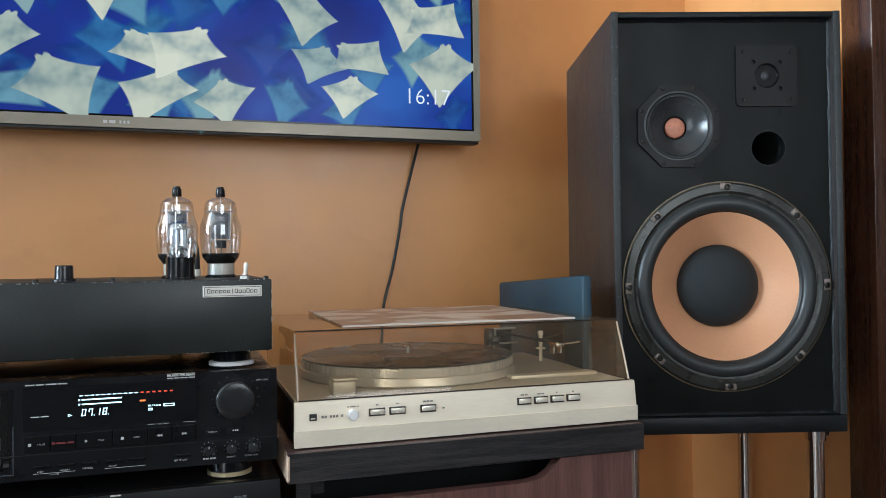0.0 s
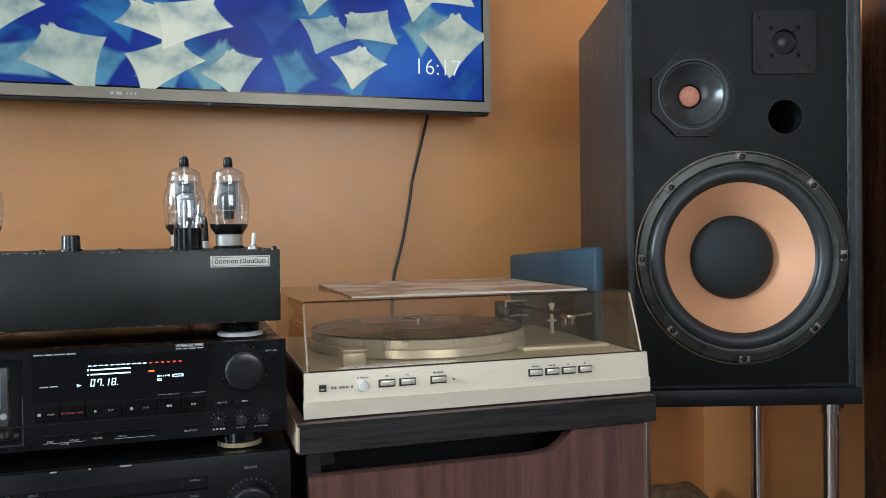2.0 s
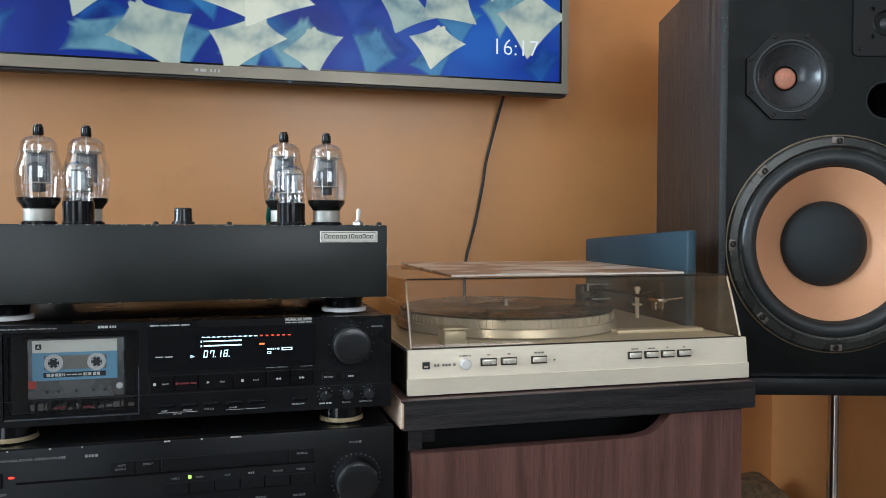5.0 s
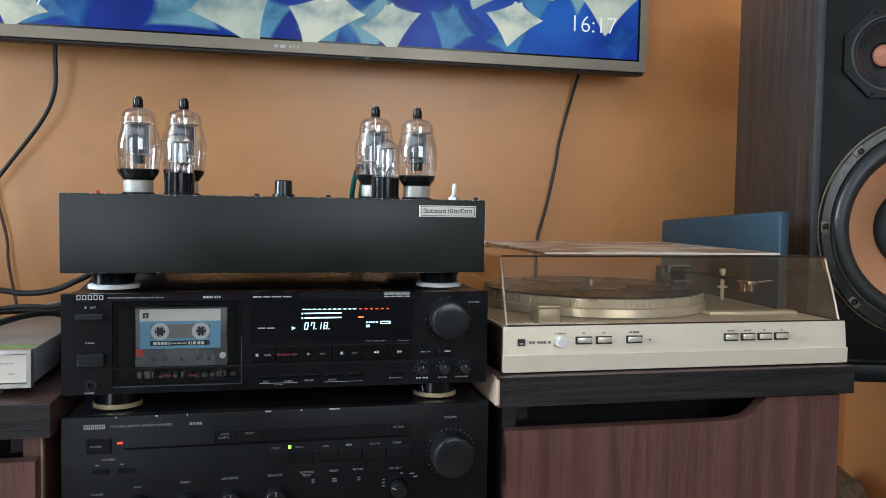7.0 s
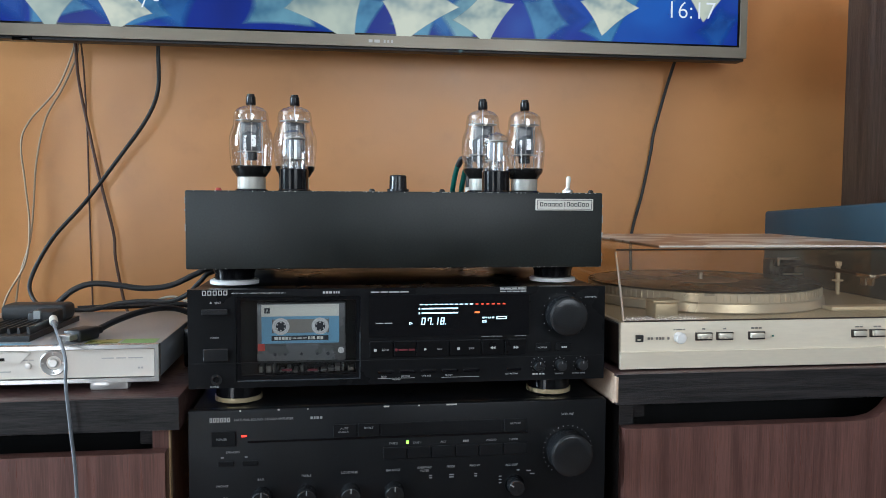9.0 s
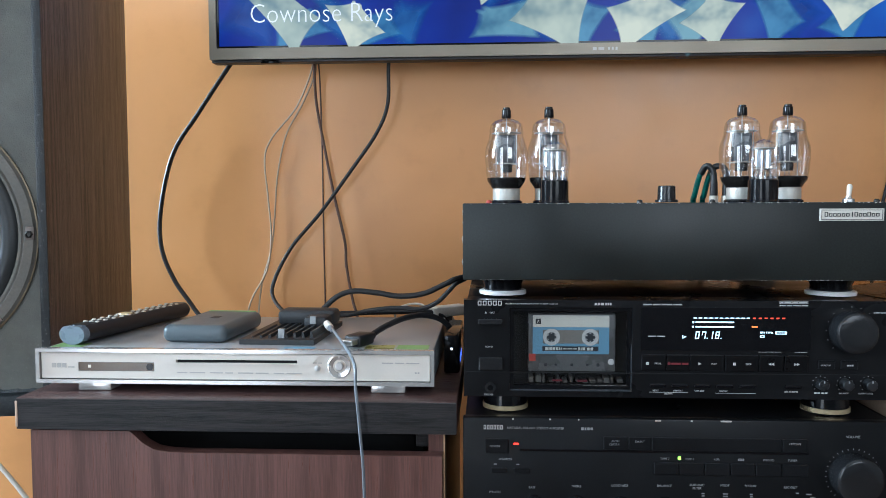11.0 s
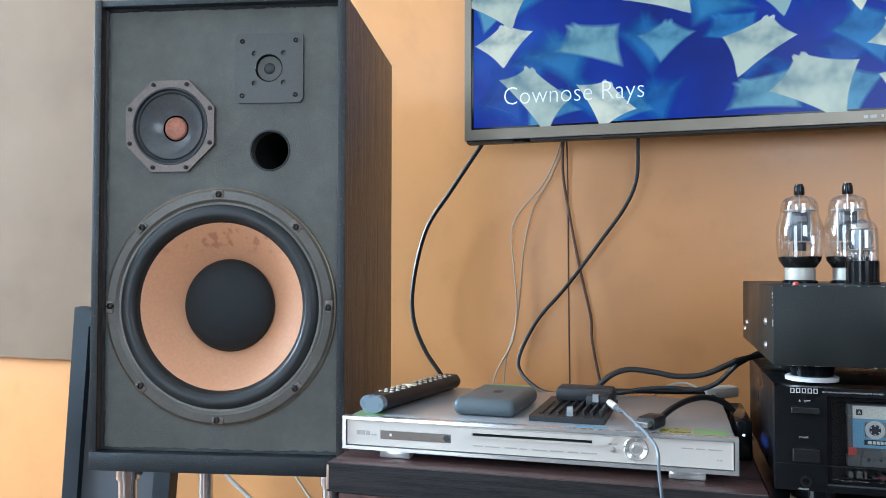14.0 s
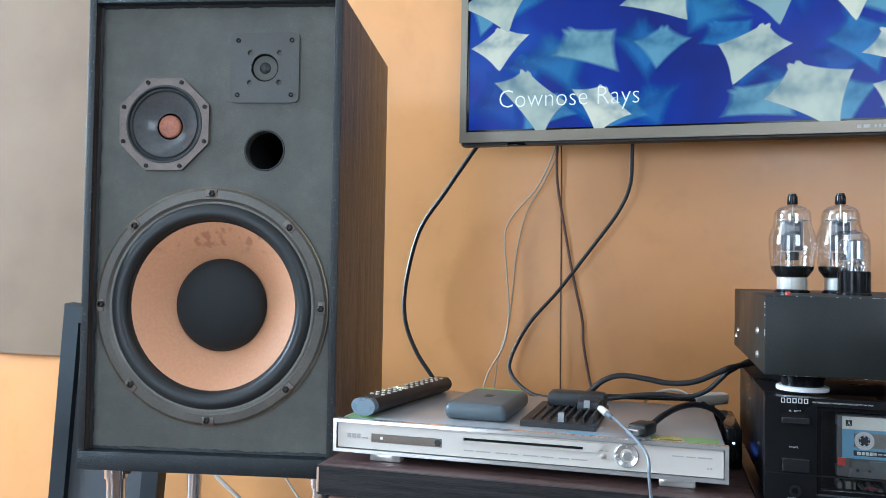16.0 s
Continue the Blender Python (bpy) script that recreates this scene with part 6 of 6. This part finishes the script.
jk = thing("audio_cable", -0.160, 0.075, 0.6468, "thin grey audio cable with a gilded plug", "cable")
d = Vector((0.040, -0.108, -0.004)).normalized()
turn_ = d.to_track_quat("Z", "Y").to_matrix().to_4x4()
at = lambda k: Matrix.Translation(Vector((-0.017, 0.070, 0.0145)) + d * k) @ turn_
part("plug_pin", placed(lathe([(0, 0), (0.0012, 0.001), (0.0016, 0.004), (0.0016, 0.024), (0, 0.024)], 12), at(0)), "gold", jk, "gilded pin")
part("plug_sleeve", placed(lathe([(0, 0.022), (0.0042, 0.022), (0.0045, 0.024), (0.0045, 0.048), (0.0040, 0.050), (0, 0.050)], 16), at(0)), "cable_white", jk, "cream sleeve")
part("strain_relief", placed(lathe([(0, 0.050), (0.0036, 0.050), (0.0028, 0.068), (0, 0.068)], 14), at(0)), "cable_grey", jk)
e = Vector((-0.017, 0.070, 0.0145)) + d * 0.064
part("wire", sweep([e, e + d * 0.022 + Vector((0, 0, 0.001)), (0.0455, -0.083, -0.004), (0.0500, -0.096, -0.030), (0.0545, -0.099, -0.075), (0.0580, -0.098, -0.130), (0.0590, -0.098, -0.25), (0.062, -0.10, -0.40), (0.075, -0.12, -0.6425)], 0.0017, 8), "cable_grey", jk)

hd = thing("video_cable", -0.122, 0.060, 0.6468, "black video cable with a metal connector resting on the disc player", "cable")
d2 = Vector((0.024, 0.060, 0.0)).normalized()
m2 = Matrix.Translation((-0.003, -0.015, 0.0)) @ Matrix.Rotation(math.atan2(d2.y, d2.x) - math.pi / 2, 4, "Z")
part("connector", placed(box(-0.0075, 0.0075, -0.012, 0.002, 0.0035, 0.0095, 0.0008, 1), m2), "steel", hd, "bare metal connector")
part("plug_body", placed(join(box(-0.0105, 0.0105, 0.0, 0.032, 0.0, 0.0130, 0.003, 3), box(-0.006, 0.006, 0.030, 0.044, 0.003, 0.0110, 0.0025, 2)), m2), "cable_black", hd)
part("wire", sweep([(0.0135, 0.0240, 0.0075), (0.026, 0.055, 0.0130), (0.045, 0.095, 0.0170), (0.066, 0.125, 0.0160), (0.088, 0.135, 0.0080), (0.104, 0.150, -0.012), (0.106, 0.22, -0.035), (0.08, 0.50, -0.045), (0.08, 0.54, -0.2)], 0.0036, 10), "cable_black", hd)

ad = thing("power_adapter", -0.0185, 0.185, 0.601, "small black power adapter with a blue light, beside the disc player", "adapter")
part("body", box(-0.0095, 0.0095, -0.060, 0.07, 0.0, 0.046, 0.003), "gloss_black", ad)
part("status_light", faced(disc(0.0014, 0.0006), 0.0, -0.060, 0.030, 12), "led_white", ad, "tiny white light")
part("blue_glow_strip", box(0.0094, 0.0100, -0.05, 0.0, 0.012, 0.020), "led_blue", ad)

wp = thing("white_plug", -0.035, 0.33, 0.601, "cream plastic plug with a thin pale lead", "plug")
part("plug_body", placed(box(-0.010, 0.010, -0.03, 0.03, 0.040, 0.056, 0.004, 3), pose(0, 0, 0, 0, 0, -50)), "cable_white", wp)
part("support", box(-0.008, 0.008, -0.008, 0.008, 0.0, 0.041), "bracket", wp)
part("lead", sweep([(-0.02, -0.012, 0.050), (-0.045, 0.0, 0.058), (-0.075, 0.03, 0.045), (-0.09, 0.12, 0.0), (-0.09, 0.19, -0.2)], 0.0018, 8), "cable_white", wp)


def cable(points, r, mat, label, name="cable"):
    c = thing(name, *points[0], label, "cable", "cables on the wall")
    o = Vector(points[0])
    part("wire", sweep([Vector(p) - o for p in points], r, 10, 10), mat, c)
    return c


cable([(-0.428, 0.610, 1.075), (-0.445, 0.608, 1.055), (-0.505, 0.612, 0.972), (-0.556, 0.618, 0.899), (-0.583, 0.622, 0.800), (-0.584, 0.622, 0.726), (-0.560, 0.620, 0.665), (-0.522, 0.612, 0.615), (-0.49, 0.60, 0.57), (-0.44, 0.60, 0.42)], 0.0042, "cable_black", "thick black cable looping down from the television")
cable([(-0.296, 0.622, 1.075), (-0.298, 0.630, 1.050), (-0.330, 0.642, 0.985), (-0.378, 0.648, 0.930), (-0.393, 0.648, 0.890), (-0.388, 0.648, 0.820), (-0.383, 0.648, 0.745), (-0.392, 0.646, 0.680), (-0.425, 0.640, 0.612), (-0.44, 0.63, 0.5)], 0.0017, "cable_beige", "thin beige cable hanging from the television")
cable([(-0.290, 0.622, 1.075), (-0.292, 0.632, 1.045), (-0.320, 0.645, 0.990), (-0.352, 0.650, 0.935), (-0.370, 0.652, 0.860), (-0.377, 0.652, 0.780), (-0.384, 0.650, 0.720), (-0.404, 0.645, 0.640), (-0.415, 0.64, 0.5)], 0.0017, "cable_beige", "thin beige cable hanging from the television")
cable([(-0.284, 0.622, 1.075), (-0.2845, 0.640, 1.02), (-0.2850, 0.654, 0.90), (-0.2845, 0.655, 0.75), (-0.283, 0.655, 0.60), (-0.283, 0.65, 0.45)], 0.0015, "cable_brown", "thin brown cable hanging straight down the wall")
cable([(-0.291, 0.620, 1.075), (-0.292, 0.628, 1.030), (-0.291, 0.640, 0.985), (-0.278, 0.646, 0.905), (-0.262, 0.648, 0.820), (-0.243, 0.648, 0.735), (-0.240, 0.646, 0.690), (-0.228, 0.642, 0.625), (-0.215, 0.630, 0.58), (-0.20, 0.62, 0.45)], 0.0026, "cable_brown", "brown cable hanging down the wall")
cable([(-0.153, 0.610, 1.075), (-0.154, 0.612, 1.045), (-0.157, 0.620, 0.985), (-0.178, 0.626, 0.935), (-0.225, 0.632, 0.870), (-0.285, 0.634, 0.790), (-0.340, 0.630, 0.725), (-0.372, 0.620, 0.660), (-0.366, 0.605, 0.628), (-0.325, 0.560, 0.606), (-0.280, 0.510, 0.6055), (-0.23, 0.40, 0.6055), (-0.20, 0.33, 0.6055)], 0.0034, "cable_black", "black cable crossing the wall and lying on the cabinet")
cable([(0.789, 0.612, 1.075), (0.788, 0.635, 1.055), (0.777, 0.650, 1.000), (0.760, 0.654, 0.930), (0.754, 0.654, 0.890), (0.738, 0.654, 0.810), (0.717, 0.650, 0.731), (0.705, 0.62, 0.66), (0.69, 0.60, 0.50)], 0.0030, "cable_black", "black cable hanging from the television behind the turntable")
lc = "black cable arching from the stacked equipment over the disc player"
cable([(-0.195, 0.200, 0.664), (-0.190, 0.200, 0.668), (-0.172, 0.202, 0.684), (-0.150, 0.204, 0.6915), (-0.120, 0.206, 0.689), (-0.090, 0.208, 0.6845), (-0.058, 0.210, 0.688), (-0.029, 0.213, 0.701), (-0.010, 0.225, 0.7075), (0.05, 0.30, 0.710), (0.10, 0.38, 0.69), (0.10, 0.42, 0.50)], 0.0036, "cable_black", lc)
cable([(-0.205, 0.260, 0.6515), (-0.169, 0.262, 0.6515), (-0.135, 0.250, 0.6600), (-0.100, 0.245, 0.6640), (-0.065, 0.240, 0.6640), (-0.042, 0.235, 0.674), (-0.026, 0.232, 0.690), (-0.012, 0.238, 0.7015), (0.03, 0.32, 0.708), (0.08, 0.40, 0.67), (0.08, 0.42, 0.50)], 0.0031, "cable_black", lc)
cable([(-0.19, 0.275, 0.6515), (-0.150, 0.290, 0.6510), (-0.10, 0.300, 0.6510), (-0.05, 0.310, 0.648), (-0.02, 0.330, 0.620), (-0.01, 0.40, 0.6055), (0.0, 0.45, 0.606), (0.02, 0.51, 0.55), (0.02, 0.52, 0.4)], 0.0036, "cable_black", "black cable lying behind the disc player")
for k, (px, py) in enumerate(((0.19, 0.33), (0.245, 0.33))):
    cable([(px, py, 0.715), (px, py + 0.03, 0.712), (px + 0.005, py + 0.05, 0.69), (px + 0.005, py + 0.06, 0.60), (px, py + 0.07, 0.45)], 0.004, "cable_black", "black lead hanging behind the stacked equipment")

# ---------------------------------------------------------------- behind the loudspeakers
gr = thing("speaker_grille", -1.312, 0.50, 0.0, "dark framed cloth speaker grille leaning beside the loudspeaker", "speaker grille")
frame_ = placed(sheet(rect(0.0, 0.245, 0.0, 0.720), [rect(0.036, 0.209, 0.03, 0.687)], -0.016, 0.010), pose(0, 0, 0.034, 4, 7.3, 0))
part("frame", frame_, "grille_frame", gr, "black painted frame", smooth=False)
part("cloth", placed(box(0.034, 0.211, -0.004, 0.002, 0.028, 0.689), pose(0, 0, 0.034, 4, 7.3, 0)), "grille_cloth", gr, "dark grey cloth")

sk = thing("sack", 1.275, 0.555, 0.0, "slumped coarse olive brown sack in the corner behind the stand", "sack")
bm = bmesh.new()
bmesh.ops.create_icosphere(bm, subdivisions=5, radius=1)
for v in bm.verts:
    n_ = noise.noise(v.co * 2.2) * 0.10 + noise.noise(v.co * 6) * 0.04
    p = v.co * (1 + n_)
    sgn = lambda q: math.copysign(abs(q) ** 0.7, q)
    v.co = Vector((sgn(p.x) * 0.135, min(sgn(p.y) * 0.085, 0.10), max(0.0, 0.14 + sgn(p.z) * 0.142)))
part("body", bm, "sack", sk)
for k, pts in enumerate(([(-0.98, 0.49, 0.56), (-0.96, 0.50, 0.48), (-0.917, 0.50, 0.421), (-0.867, 0.50, 0.382), (-0.811, 0.50, 0.323), (-0.76, 0.50, 0.25), (-0.70, 0.52, 0.10), (-0.66, 0.53, 0.0045), (-0.60, 0.54, 0.0045)], [(-0.83, 0.50, 0.56), (-0.80, 0.50, 0.48), (-0.770, 0.50, 0.428), (-0.725, 0.50, 0.369), (-0.69, 0.51, 0.30), (-0.66, 0.53, 0.15), (-0.62, 0.54, 0.0035), (-0.55, 0.55, 0.0035)])):
    cable(pts, 0.0042 if k == 0 else 0.0022, "cable_white", "pale cable hanging below the loudspeaker")
